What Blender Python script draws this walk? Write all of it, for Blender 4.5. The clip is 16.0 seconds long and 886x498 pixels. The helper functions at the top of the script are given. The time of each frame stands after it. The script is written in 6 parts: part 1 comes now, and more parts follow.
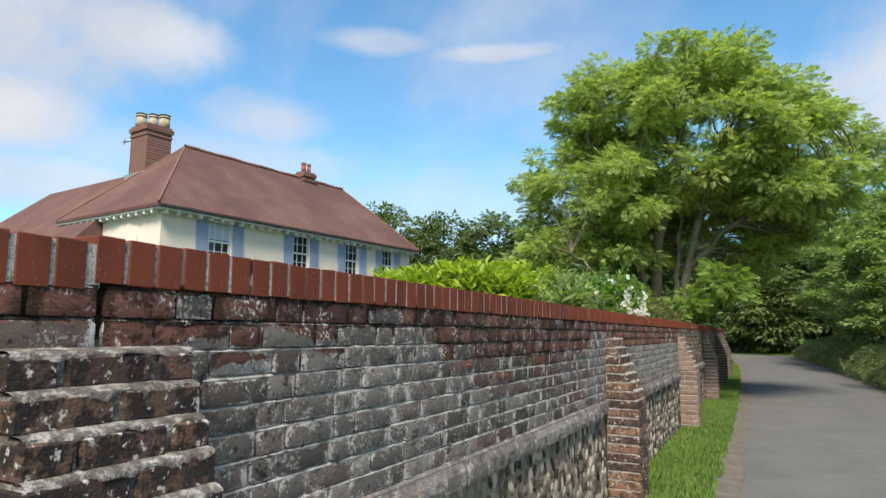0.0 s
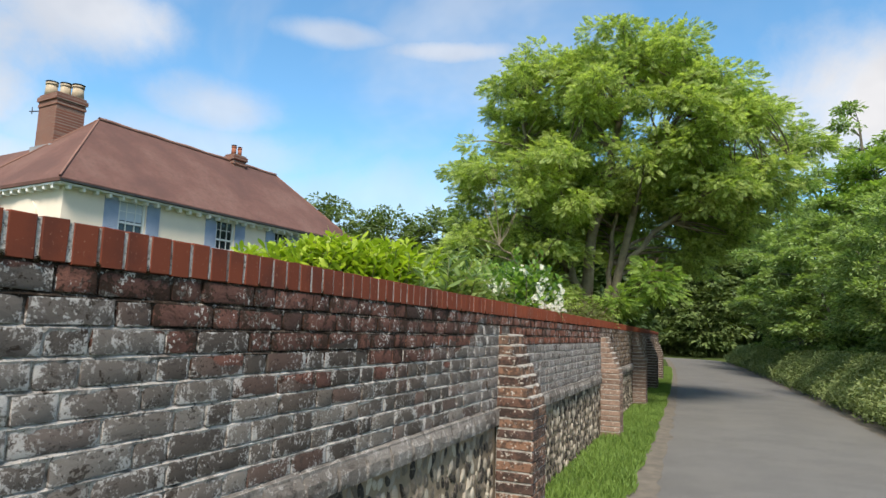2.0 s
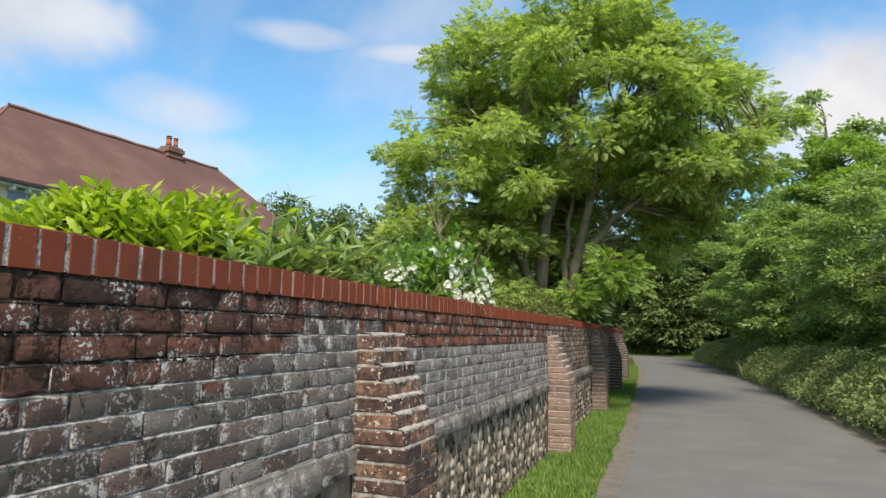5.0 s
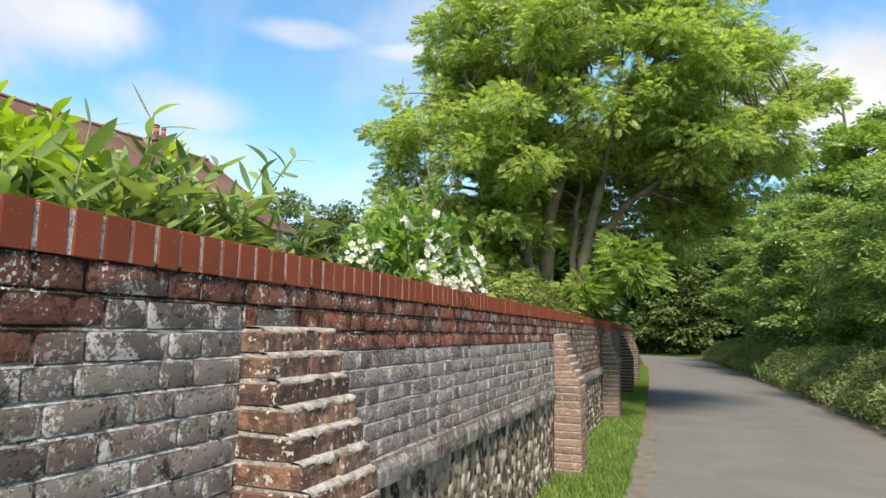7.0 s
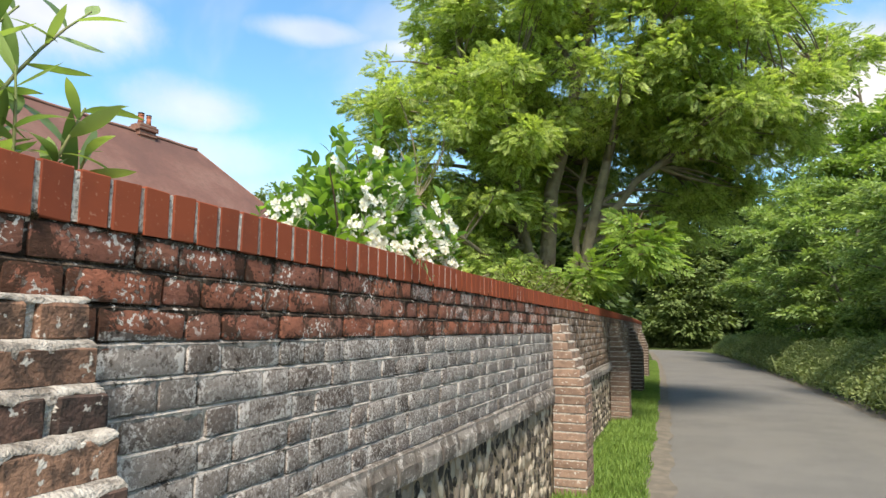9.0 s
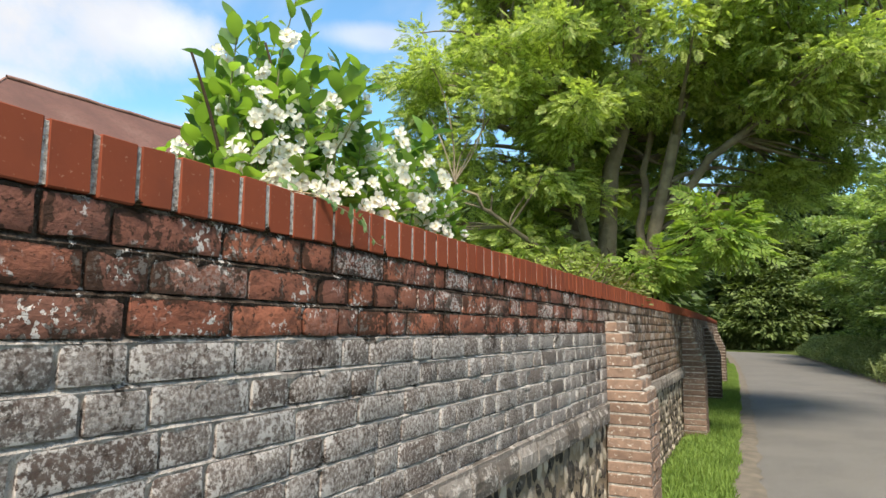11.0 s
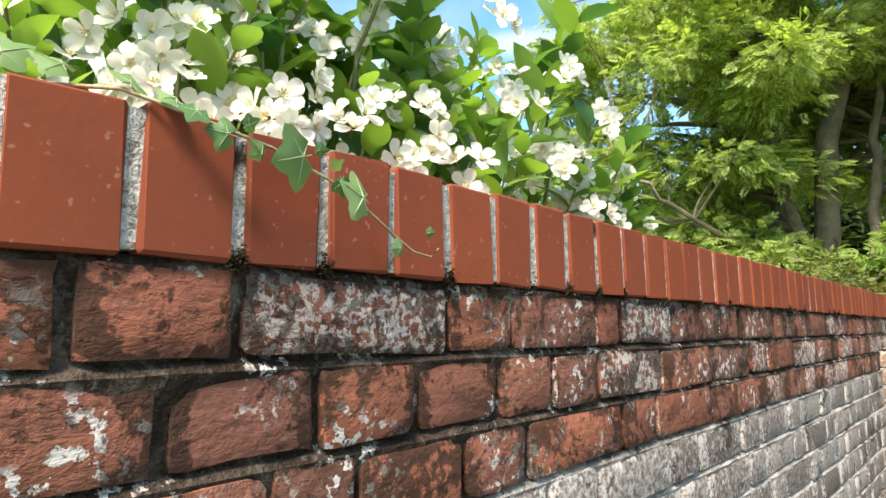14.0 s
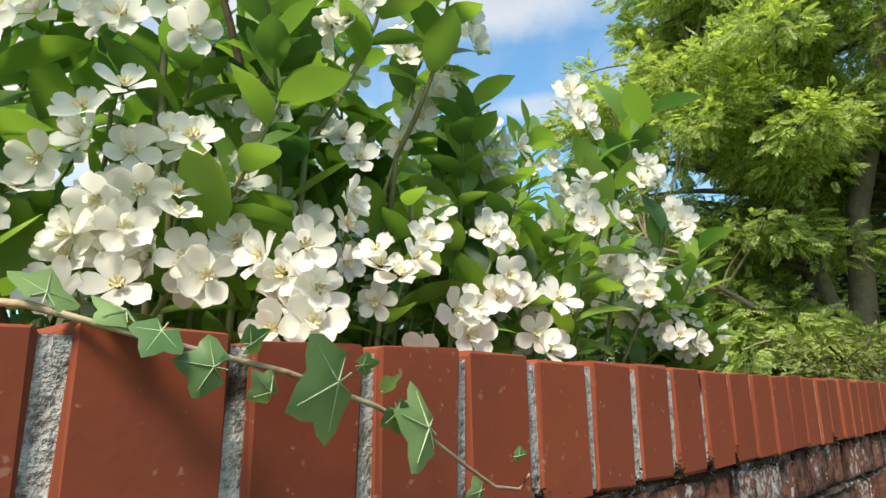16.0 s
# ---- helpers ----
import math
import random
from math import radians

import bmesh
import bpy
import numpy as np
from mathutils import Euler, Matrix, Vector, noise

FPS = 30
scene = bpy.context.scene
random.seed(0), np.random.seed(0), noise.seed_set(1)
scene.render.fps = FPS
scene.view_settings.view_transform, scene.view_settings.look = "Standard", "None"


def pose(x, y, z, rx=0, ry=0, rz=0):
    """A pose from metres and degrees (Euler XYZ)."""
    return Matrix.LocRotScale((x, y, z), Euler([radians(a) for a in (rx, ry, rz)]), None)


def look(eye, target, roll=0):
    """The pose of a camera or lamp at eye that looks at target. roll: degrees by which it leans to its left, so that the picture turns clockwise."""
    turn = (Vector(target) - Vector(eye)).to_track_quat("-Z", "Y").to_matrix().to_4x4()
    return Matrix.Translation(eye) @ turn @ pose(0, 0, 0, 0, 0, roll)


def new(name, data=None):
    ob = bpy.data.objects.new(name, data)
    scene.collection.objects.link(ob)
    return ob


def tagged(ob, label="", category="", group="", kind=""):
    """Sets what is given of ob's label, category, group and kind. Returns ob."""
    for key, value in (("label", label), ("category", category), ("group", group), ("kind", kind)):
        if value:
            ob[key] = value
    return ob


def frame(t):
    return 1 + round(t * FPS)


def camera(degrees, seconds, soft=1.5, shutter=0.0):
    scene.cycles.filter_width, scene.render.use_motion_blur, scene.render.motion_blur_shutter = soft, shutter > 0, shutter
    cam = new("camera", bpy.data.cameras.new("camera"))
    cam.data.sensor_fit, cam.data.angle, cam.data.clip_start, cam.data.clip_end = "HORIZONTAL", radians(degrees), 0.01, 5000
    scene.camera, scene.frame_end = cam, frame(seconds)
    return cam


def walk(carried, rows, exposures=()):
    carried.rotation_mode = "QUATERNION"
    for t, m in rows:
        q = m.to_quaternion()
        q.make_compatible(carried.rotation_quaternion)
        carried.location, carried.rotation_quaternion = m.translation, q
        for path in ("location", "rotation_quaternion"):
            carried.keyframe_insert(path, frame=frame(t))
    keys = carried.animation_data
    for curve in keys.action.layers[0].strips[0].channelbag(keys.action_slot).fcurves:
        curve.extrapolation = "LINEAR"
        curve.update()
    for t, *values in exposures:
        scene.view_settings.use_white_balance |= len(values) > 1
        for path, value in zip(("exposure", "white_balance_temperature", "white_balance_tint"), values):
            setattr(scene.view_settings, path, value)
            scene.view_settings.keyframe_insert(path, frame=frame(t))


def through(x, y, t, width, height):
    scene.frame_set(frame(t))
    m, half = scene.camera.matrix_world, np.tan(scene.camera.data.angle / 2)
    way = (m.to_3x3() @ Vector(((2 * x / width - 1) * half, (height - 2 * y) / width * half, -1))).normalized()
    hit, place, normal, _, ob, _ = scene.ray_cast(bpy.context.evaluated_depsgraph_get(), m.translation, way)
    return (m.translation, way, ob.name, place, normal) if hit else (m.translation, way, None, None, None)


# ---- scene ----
cam = camera(69.6, 16.0)
METRES, EYE, TILT, LEAN, TURN = 7.5, 1.42, -1.07, 0.54, 27.0
ROWS = [
    (0.0, 0.0, 0.0, 0.0, -0.14, 8.57, -0.9),
    (0.5, 0.0163, 0.0371, -0.0014, -1.05, 8.57, -1.34),
    (1.0, 0.0352, 0.0699, -0.0008, -2.29, 8.65, -1.31),
    (1.5, 0.0595, 0.0966, 0.0004, -3.19, 8.51, -1.78),
    (2.0, 0.0789, 0.1217, -0.001, -4.9, 8.48, -2.26),
    (2.5, 0.0939, 0.1528, 0.0012, -6.76, 8.66, -2.78),
    (3.0, 0.1099, 0.1837, 0.0002, -7.66, 8.76, -2.46),
    (3.5, 0.1287, 0.2157, 0.0013, -7.79, 8.72, -2.07),
    (4.0, 0.1428, 0.2513, 0.0011, -7.71, 8.81, -1.72),
    (4.5, 0.1603, 0.2861, 0.0014, -7.48, 8.76, -1.23),
    (5.0, 0.1828, 0.3181, 0.0028, -7.4, 8.73, -1.14),
    (7.5, 0.2341, 0.5056, 0.0049, -6.81, 8.53, -1.18),
    (8.0, 0.2452, 0.5381, 0.0028, -6.75, 8.35, -0.88),
    (8.5, 0.2624, 0.5716, 0.0031, -6.49, 8.22, -0.89),
    (9.0, 0.2761, 0.6069, 0.0028, -6.41, 8.24, -0.83),
    (11.5, 0.3382, 0.7728, 0.004, 2.26, 8.12, -1.06),
    (12.0, 0.3418, 0.7988, 0.0035, 5.49, 7.98, -1.18),
    (12.5, 0.3321, 0.8256, 0.0056, 8.4, 7.77, -0.99),
    (13.0, 0.3262, 0.8518, 0.0203, 10.57, 7.68, 0.28),
    (13.5, 0.3295, 0.8711, 0.0236, 13.11, 8.13, 0.56),
    (14.0, 0.3295, 0.8856, 0.0254, 14.46, 8.63, -0.05),
    (14.5, 0.325, 0.8972, 0.0312, 14.95, 9.49, -0.44),
    (15.0, 0.3218, 0.9015, 0.0371, 15.28, 10.51, -0.43),
    (15.5, 0.3195, 0.9044, 0.04, 15.58, 12.27, -0.44),
    (16.0, 0.3181, 0.9042, 0.0419, 15.7, 14.02, -0.54),
]
walk(cam, [(t, pose(0, 0, EYE, TILT, LEAN, TURN) @ pose(METRES * x, METRES * y, METRES * z, 90 + pitch, roll, yaw)) for t, x, y, z, yaw, pitch, roll in ROWS],
     exposures=[(0.0, 0.63, 6550, 12), (3.5, 0.73, 6700, 12.5), (4.5, 0.70, 6700, 12.5), (8.5, 1.08, 6950, 12.5), (11.5, 1.05, 7000, 13), (12.1, 1.16, 7000, 13), (12.6, 1.48, 7000, 12.5), (13.1, 1.50, 7000, 12.5), (13.6, 1.38, 7000, 12.5), (14.4, 1.55, 7000, 12), (15.0, 1.12, 7000, 12), (15.5, 0.98, 7000, 11.5), (16.0, 0.92, 7000, 11)])

# ---- light and sky ----
SUN_DIR = Vector((0.22, -0.62, 0.84)).normalized()      # from the ground towards the sun
sun_data = bpy.data.lights.new("sun", "SUN")
sun_data.energy, sun_data.angle, sun_data.color = 3.9, radians(16), (1.0, 0.94, 0.83)
sun = new("sun", sun_data)
sun.matrix_world = look(SUN_DIR * 60, (0, 0, 0))


def nd(tree, kind, **ins):
    """A node with its inputs set by name; sockets are linked, values stored."""
    n = tree.nodes.new(kind)
    for key, v in ins.items():
        s = n.inputs[key.replace("_", " ")]
        if isinstance(v, bpy.types.NodeSocket):
            tree.links.new(v, s)
        else:
            s.default_value = v
    return n


def noise_at(tree, vec, scale, detail=3.0, rough=0.55, dist=0.0):
    return nd(tree, "ShaderNodeTexNoise", Vector=vec, Scale=scale, Detail=detail, Roughness=rough, Distortion=dist).outputs["Fac"]


def math_of(tree, op, a, b=0.0, clamp=False):
    n = tree.nodes.new("ShaderNodeMath")
    n.operation, n.use_clamp = op, clamp
    for s, v in zip(n.inputs, (a, b)):
        if isinstance(v, bpy.types.NodeSocket):
            tree.links.new(v, s)
        else:
            s.default_value = v
    return n.outputs[0]


def step_of(tree, v, lo, hi):
    n = tree.nodes.new("ShaderNodeMapRange")
    n.interpolation_type = "SMOOTHSTEP"
    tree.links.new(v, n.inputs["Value"])
    for key, x in (("From Min", lo), ("From Max", hi)):
        if isinstance(x, bpy.types.NodeSocket):
            tree.links.new(x, n.inputs[key])
        else:
            n.inputs[key].default_value = x
    return n.outputs["Result"]


def ramp_of(tree, fac, stops):
    n = tree.nodes.new("ShaderNodeValToRGB")
    tree.links.new(fac, n.inputs["Fac"])
    el = n.color_ramp.elements
    while len(el) < len(stops):
        el.new(0.5)
    for e, (p, c) in zip(el, stops):
        e.position, e.color = p, (*c, 1.0)
    return n.outputs["Color"]


def mix_of(tree, fac, a, b, mode="MIX"):
    n = tree.nodes.new("ShaderNodeMix")
    n.data_type, n.blend_type = "RGBA", mode
    for s, v in ((n.inputs[0], fac), (n.inputs[6], a), (n.inputs[7], b)):
        if isinstance(v, bpy.types.NodeSocket):
            tree.links.new(v, s)
        elif isinstance(v, tuple):
            s.default_value = (*v, 1.0)
        else:
            s.default_value = v
    return n.outputs[2]


world = bpy.data.worlds.new("sky")
scene.world = world
world.use_nodes = True
wt = world.node_tree
wt.nodes.clear()
sky = wt.nodes.new("ShaderNodeTexSky")
sky.sky_type, sky.sun_disc = "NISHITA", False
sky.sun_elevation = math.asin(SUN_DIR.z)
sky.sun_rotation = math.atan2(SUN_DIR.x, SUN_DIR.y)
sky.air_density, sky.dust_density, sky.ozone_density = 1.0, 0.6, 2.0
way = wt.nodes.new("ShaderNodeTexCoord").outputs["Generated"]
puff = noise_at(wt, way, 5.0, 6.0, 0.6, 0.3)
fine = noise_at(wt, way, 14.0, 5.0, 0.6)
# clouds: direction of the middle, half width, half height, softness
CLOUDS = [
    ((-0.737, 0.544, 0.400), 0.13, 0.055, 0.85), ((-0.86, 0.45, 0.28), 0.10, 0.06, 0.95),
    ((-0.86, 0.48, 0.195), 0.18, 0.045, 0.7), ((-0.336, 0.845, 0.416), 0.12, 0.018, 0.7),
    ((-0.494, 0.757, 0.428), 0.115, 0.019, 0.55), ((-0.645, 0.699, 0.312), 0.10, 0.045, 0.65),
    ((-0.70, 0.66, 0.25), 0.28, 0.05, 0.5), ((0.24, 0.91, 0.31), 0.24, 0.11, 1.0),
    ((-0.40, 0.89, 0.16), 0.60, 0.10, 0.45), ((-0.50, 0.66, 0.56), 0.24, 0.05, 0.7),
    ((-0.90, 0.22, 0.40), 0.35, 0.16, 1.0), ((-0.74, 0.38, 0.55), 0.16, 0.08, 0.7),
]
total = None
for c, half_w, half_h, thick in CLOUDS:
    m = nd(wt, "ShaderNodeMapping", Vector=way)
    m.vector_type = "TEXTURE"
    m.inputs["Location"].default_value = c
    m.inputs["Rotation"].default_value = (0, 0, math.atan2(c[1], c[0]))
    m.inputs["Scale"].default_value = (1.0, half_w, half_h)
    ln = wt.nodes.new("ShaderNodeVectorMath")
    ln.operation = "LENGTH"
    wt.links.new(m.outputs[0], ln.inputs[0])
    d = math_of(wt, "ADD", ln.outputs["Value"], math_of(wt, "MULTIPLY", math_of(wt, "SUBTRACT", puff, 0.5), 1.3))
    d = math_of(wt, "ADD", d, math_of(wt, "MULTIPLY", math_of(wt, "SUBTRACT", fine, 0.5), 0.7))
    cover = math_of(wt, "MULTIPLY", step_of(wt, d, 1.25, 0.25), thick)
    total = cover if total is None else math_of(wt, "MAXIMUM", total, cover)
# thin cloud all round; unseen cover added behind the camera to whiten fill light
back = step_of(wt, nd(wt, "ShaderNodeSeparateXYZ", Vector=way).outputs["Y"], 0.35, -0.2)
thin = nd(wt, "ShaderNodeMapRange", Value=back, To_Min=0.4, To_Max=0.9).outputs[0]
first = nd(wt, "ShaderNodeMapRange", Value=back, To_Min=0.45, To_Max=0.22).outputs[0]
veil_and_fill = math_of(wt, "MULTIPLY", step_of(wt, noise_at(wt, way, 2.2, 5.0, 0.6, 0.5), first, 0.75), thin)
total = math_of(wt, "MAXIMUM", total, veil_and_fill)
cloud_tone = ramp_of(wt, step_of(wt, noise_at(wt, way, 7.0, 4.0, 0.55), 0.3, 0.7), [(0.0, (4.4, 4.6, 4.9)), (1.0, (5.6, 5.7, 5.8))])
SKY_GAIN = 0.10
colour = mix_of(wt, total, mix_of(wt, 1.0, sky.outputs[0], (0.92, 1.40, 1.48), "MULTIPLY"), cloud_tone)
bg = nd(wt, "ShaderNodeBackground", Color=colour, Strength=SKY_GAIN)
wt.links.new(bg.outputs[0], wt.nodes.new("ShaderNodeOutputWorld").inputs[0])


# ---- materials ----
def material(name):
    m = bpy.data.materials.new(name)
    m.use_nodes = True
    t = m.node_tree
    t.nodes.clear()
    return m, t, nd(t, "ShaderNodeNewGeometry").outputs["Position"]


def finish(t, colour, rough=0.85, bump=None, strength=0.4, distance=0.01, metallic=0.0, spec=0.3):
    b = nd(t, "ShaderNodeBsdfPrincipled", Roughness=rough, Metallic=metallic)
    b.inputs["Specular IOR Level"].default_value = spec
    if isinstance(colour, tuple):
        b.inputs["Base Color"].default_value = (*colour, 1)
    else:
        t.links.new(colour, b.inputs["Base Color"])
    if bump is not None:
        n = nd(t, "ShaderNodeBump", Height=bump, Strength=strength, Distance=distance)
        t.links.new(n.outputs[0], b.inputs["Normal"])
    t.links.new(b.outputs[0], t.nodes.new("ShaderNodeOutputMaterial").inputs[0])
    return b


def chance(t):
    """A random number that differs from piece to piece, for objects of their own and for islands of a joined mesh."""
    r = t.nodes.new("ShaderNodeObjectInfo").outputs["Random"]
    return math_of(t, "FRACT", math_of(t, "ADD", r, t.nodes.new("ShaderNodeNewGeometry").outputs["Random Per Island"]))


def mottled(name, a, b, scale, rough=0.85, strength=0.3, distance=0.01, fine_scale=60.0, spec=0.3):
    m, t, p = material(name)
    n1, n2 = noise_at(t, p, scale, 5.0, 0.6), noise_at(t, p, fine_scale, 4.0, 0.6)
    c = mix_of(t, step_of(t, n1, 0.3, 0.7), a, b)
    c = mix_of(t, math_of(t, "MULTIPLY", n2, 0.35), c, tuple(x * 0.45 for x in a))
    finish(t, c, rough, n2, strength, distance, spec=spec)
    return m


def lime_zone(t, y, z, n_big):
    """Where limewash is left (lower courses), and how white it is (whiter further along the wall)."""
    dip = math_of(t, "MULTIPLY", step_of(t, y, 2.3, 3.1), step_of(t, y, 5.3, 4.5))
    edge = math_of(t, "SUBTRACT", math_of(t, "ADD", 1.305, math_of(t, "MULTIPLY", step_of(t, y, 2.9, 1.9), 0.105)), math_of(t, "MULTIPLY", dip, 0.055))
    rise = math_of(t, "MULTIPLY", step_of(t, y, 4.5, 4.9), step_of(t, y, 5.75, 5.5))
    edge = math_of(t, "ADD", edge, math_of(t, "MULTIPLY", rise, 0.11))
    wave = math_of(t, "MULTIPLY", math_of(t, "SUBTRACT", n_big, 0.5), math_of(t, "MULTIPLY", step_of(t, y, 7.0, 4.5), 0.22))
    low = step_of(t, math_of(t, "SUBTRACT", math_of(t, "ADD", z, wave), edge), 0.012, -0.012)
    low = math_of(t, "MULTIPLY", low, step_of(t, y, 10.35, 10.15))
    return low, math_of(t, "MAXIMUM", step_of(t, y, 3.5, 6.8), math_of(t, "MULTIPLY", step_of(t, y, 3.1, 1.9), 0.55))


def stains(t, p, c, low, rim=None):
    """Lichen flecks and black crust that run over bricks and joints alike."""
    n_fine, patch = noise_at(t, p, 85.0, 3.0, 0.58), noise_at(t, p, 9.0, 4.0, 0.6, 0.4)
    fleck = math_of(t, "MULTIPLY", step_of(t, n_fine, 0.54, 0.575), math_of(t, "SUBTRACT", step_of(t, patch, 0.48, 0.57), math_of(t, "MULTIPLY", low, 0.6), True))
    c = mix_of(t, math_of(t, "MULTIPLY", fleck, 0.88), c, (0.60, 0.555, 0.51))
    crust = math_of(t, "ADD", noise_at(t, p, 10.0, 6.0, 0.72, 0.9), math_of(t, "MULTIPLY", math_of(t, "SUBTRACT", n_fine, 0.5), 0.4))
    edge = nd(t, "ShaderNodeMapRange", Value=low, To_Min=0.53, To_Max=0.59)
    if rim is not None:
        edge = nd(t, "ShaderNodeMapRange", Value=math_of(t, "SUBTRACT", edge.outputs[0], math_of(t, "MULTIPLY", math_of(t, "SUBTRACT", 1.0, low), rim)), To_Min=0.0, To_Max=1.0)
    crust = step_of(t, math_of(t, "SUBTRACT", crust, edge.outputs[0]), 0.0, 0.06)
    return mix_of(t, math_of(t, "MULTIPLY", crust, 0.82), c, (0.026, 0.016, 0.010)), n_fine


def old_brick(name):
    """Old hand-made brick: bare and sooty in the top courses, grey with old limewash below."""
    m, t, p = material(name)
    r = chance(t)
    r2 = math_of(t, "FRACT", math_of(t, "MULTIPLY", r, 7.31))
    xyz = nd(t, "ShaderNodeSeparateXYZ", Vector=p)
    y, z = xyz.outputs["Y"], xyz.outputs["Z"]
    n_mid, n_fine, n_big = noise_at(t, p, 16.0, 5.0, 0.65, 0.4), noise_at(t, p, 95.0, 4.0, 0.65), noise_at(t, p, 2.3, 3.0)
    lay = nd(t, "ShaderNodeMapping", Vector=p)
    lay.inputs["Scale"].default_value = (1.0, 0.62, 1.15)
    crag = noise_at(t, lay.outputs[0], 24.0, 6.0, 0.66, 0.25)
    grain = noise_at(t, p, 120.0, 4.0, 0.7)
    # bare brick
    base = ramp_of(t, r, [(0.0, (0.135, 0.062, 0.045)), (0.25, (0.25, 0.086, 0.052)), (0.5, (0.185, 0.078, 0.056)), (0.75, (0.28, 0.098, 0.057)), (1.0, (0.17, 0.082, 0.060))])
    tan = ramp_of(t, r, [(0.0, (0.13, 0.085, 0.06)), (0.5, (0.20, 0.130, 0.088)), (1.0, (0.25, 0.165, 0.11))])
    base = mix_of(t, step_of(t, y, 9.9, 10.3), base, tan)
    sooty = mix_of(t, r, (0.042, 0.029, 0.025), (0.16, 0.070, 0.053))
    base = mix_of(t, math_of(t, "MULTIPLY", step_of(t, y, 6.0, 4.3), 0.85), base, sooty)
    base = mix_of(t, math_of(t, "MULTIPLY", step_of(t, n_fine, 0.44, 0.62), 0.22), base, (0.06, 0.030, 0.022))
    base = mix_of(t, math_of(t, "MULTIPLY", step_of(t, crag, 0.50, 0.36), 0.55), base, (0.045, 0.024, 0.017))
    crusted = math_of(t, "MULTIPLY", step_of(t, r2, 0.72, 0.78), step_of(t, y, 6.6, 7.6))
    base = mix_of(t, math_of(t, "MULTIPLY", math_of(t, "MULTIPLY", crusted, step_of(t, grain, 0.47, 0.54)), 0.85), base, (0.44, 0.40, 0.37))
    # limewashed brick: grey skin, each brick its own tone, rubbed dark in places and caught white in others
    uneven = math_of(t, "MULTIPLY", math_of(t, "SUBTRACT", r2, 0.5), math_of(t, "MULTIPLY", step_of(t, y, 6.2, 5.4), 0.20))
    low, whiter = lime_zone(t, y, math_of(t, "ADD", z, uneven), n_big)
    dull = ramp_of(t, r2, [(0.0, (0.050, 0.040, 0.033)), (0.35, (0.092, 0.075, 0.062)), (0.7, (0.132, 0.110, 0.091)), (1.0, (0.195, 0.167, 0.142))])
    pale = ramp_of(t, r2, [(0.0, (0.108, 0.093, 0.082)), (0.4, (0.175, 0.154, 0.138)), (1.0, (0.262, 0.236, 0.214))])
    skin = mix_of(t, whiter, dull, pale)
    warm = math_of(t, "MULTIPLY", step_of(t, r, 0.76, 0.86), math_of(t, "SUBTRACT", 0.75, math_of(t, "MULTIPLY", whiter, 0.6)))
    skin = mix_of(t, warm, skin, (0.105, 0.062, 0.049))
    worn = step_of(t, math_of(t, "ADD", math_of(t, "MULTIPLY", crag, 0.75), math_of(t, "MULTIPLY", grain, 0.45)), 0.545, 0.49)
    skin = mix_of(t, math_of(t, "MULTIPLY", worn, nd(t, "ShaderNodeMapRange", Value=whiter, To_Min=0.62, To_Max=0.70).outputs[0]), skin, (0.052, 0.042, 0.036))
    gen = nd(t, "ShaderNodeSeparateXYZ", Vector=t.nodes.new("ShaderNodeTexCoord").outputs["Generated"])
    far_y, far_z = [math_of(t, "ABSOLUTE", math_of(t, "SUBTRACT", gen.outputs[k], 0.5)) for k in ("Y", "Z")]
    border = step_of(t, math_of(t, "MAXIMUM", math_of(t, "SUBTRACT", far_y, 0.03), math_of(t, "SUBTRACT", far_z, 0.06)), 0.26, 0.46)
    smear = math_of(t, "ADD", math_of(t, "MULTIPLY", n_mid, 0.7), math_of(t, "ADD", math_of(t, "MULTIPLY", grain, 0.45), math_of(t, "MULTIPLY", border, 0.10)))
    smear = step_of(t, math_of(t, "ADD", smear, math_of(t, "MULTIPLY", whiter, 0.02)), 0.655, 0.725)
    skin = mix_of(t, math_of(t, "MULTIPLY", smear, 0.82), skin, (0.50, 0.465, 0.43))
    close_by = math_of(t, "MULTIPLY", step_of(t, y, 5.6, 6.8), step_of(t, y, 9.4, 8.0))
    skin = mix_of(t, math_of(t, "MULTIPLY", step_of(t, grain, 0.50, 0.42), math_of(t, "MULTIPLY", close_by, 0.60)), skin, (0.080, 0.053, 0.044))
    skin = mix_of(t, math_of(t, "MULTIPLY", step_of(t, grain, 0.53, 0.60), math_of(t, "MULTIPLY", close_by, 0.60)), skin, (0.46, 0.42, 0.395))
    ragged_edge = math_of(t, "ADD", math_of(t, "MULTIPLY", math_of(t, "SUBTRACT", n_mid, 0.5), 1.3), math_of(t, "MULTIPLY", math_of(t, "SUBTRACT", grain, 0.5), 0.6))
    cover = step_of(t, math_of(t, "ADD", math_of(t, "MULTIPLY", low, 1.1), ragged_edge), 0.36, 0.52)
    c = mix_of(t, math_of(t, "MULTIPLY", cover, 0.95), base, skin)
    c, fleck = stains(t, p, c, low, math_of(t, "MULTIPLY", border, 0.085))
    pit = step_of(t, noise_at(t, lay.outputs[0], 70.0, 4.0, 0.6), 0.40, 0.33)
    c = mix_of(t, math_of(t, "MULTIPLY", pit, 0.6), c, (0.035, 0.022, 0.016))
    h = math_of(t, "ADD", math_of(t, "MULTIPLY", crag, 1.4), math_of(t, "MULTIPLY", n_fine, 0.35))
    h = math_of(t, "SUBTRACT", h, math_of(t, "MULTIPLY", pit, 0.15))
    h = math_of(t, "ADD", math_of(t, "MULTIPLY", h, math_of(t, "SUBTRACT", 1.0, math_of(t, "MULTIPLY", low, 0.5))), math_of(t, "MULTIPLY", smear, 0.12))
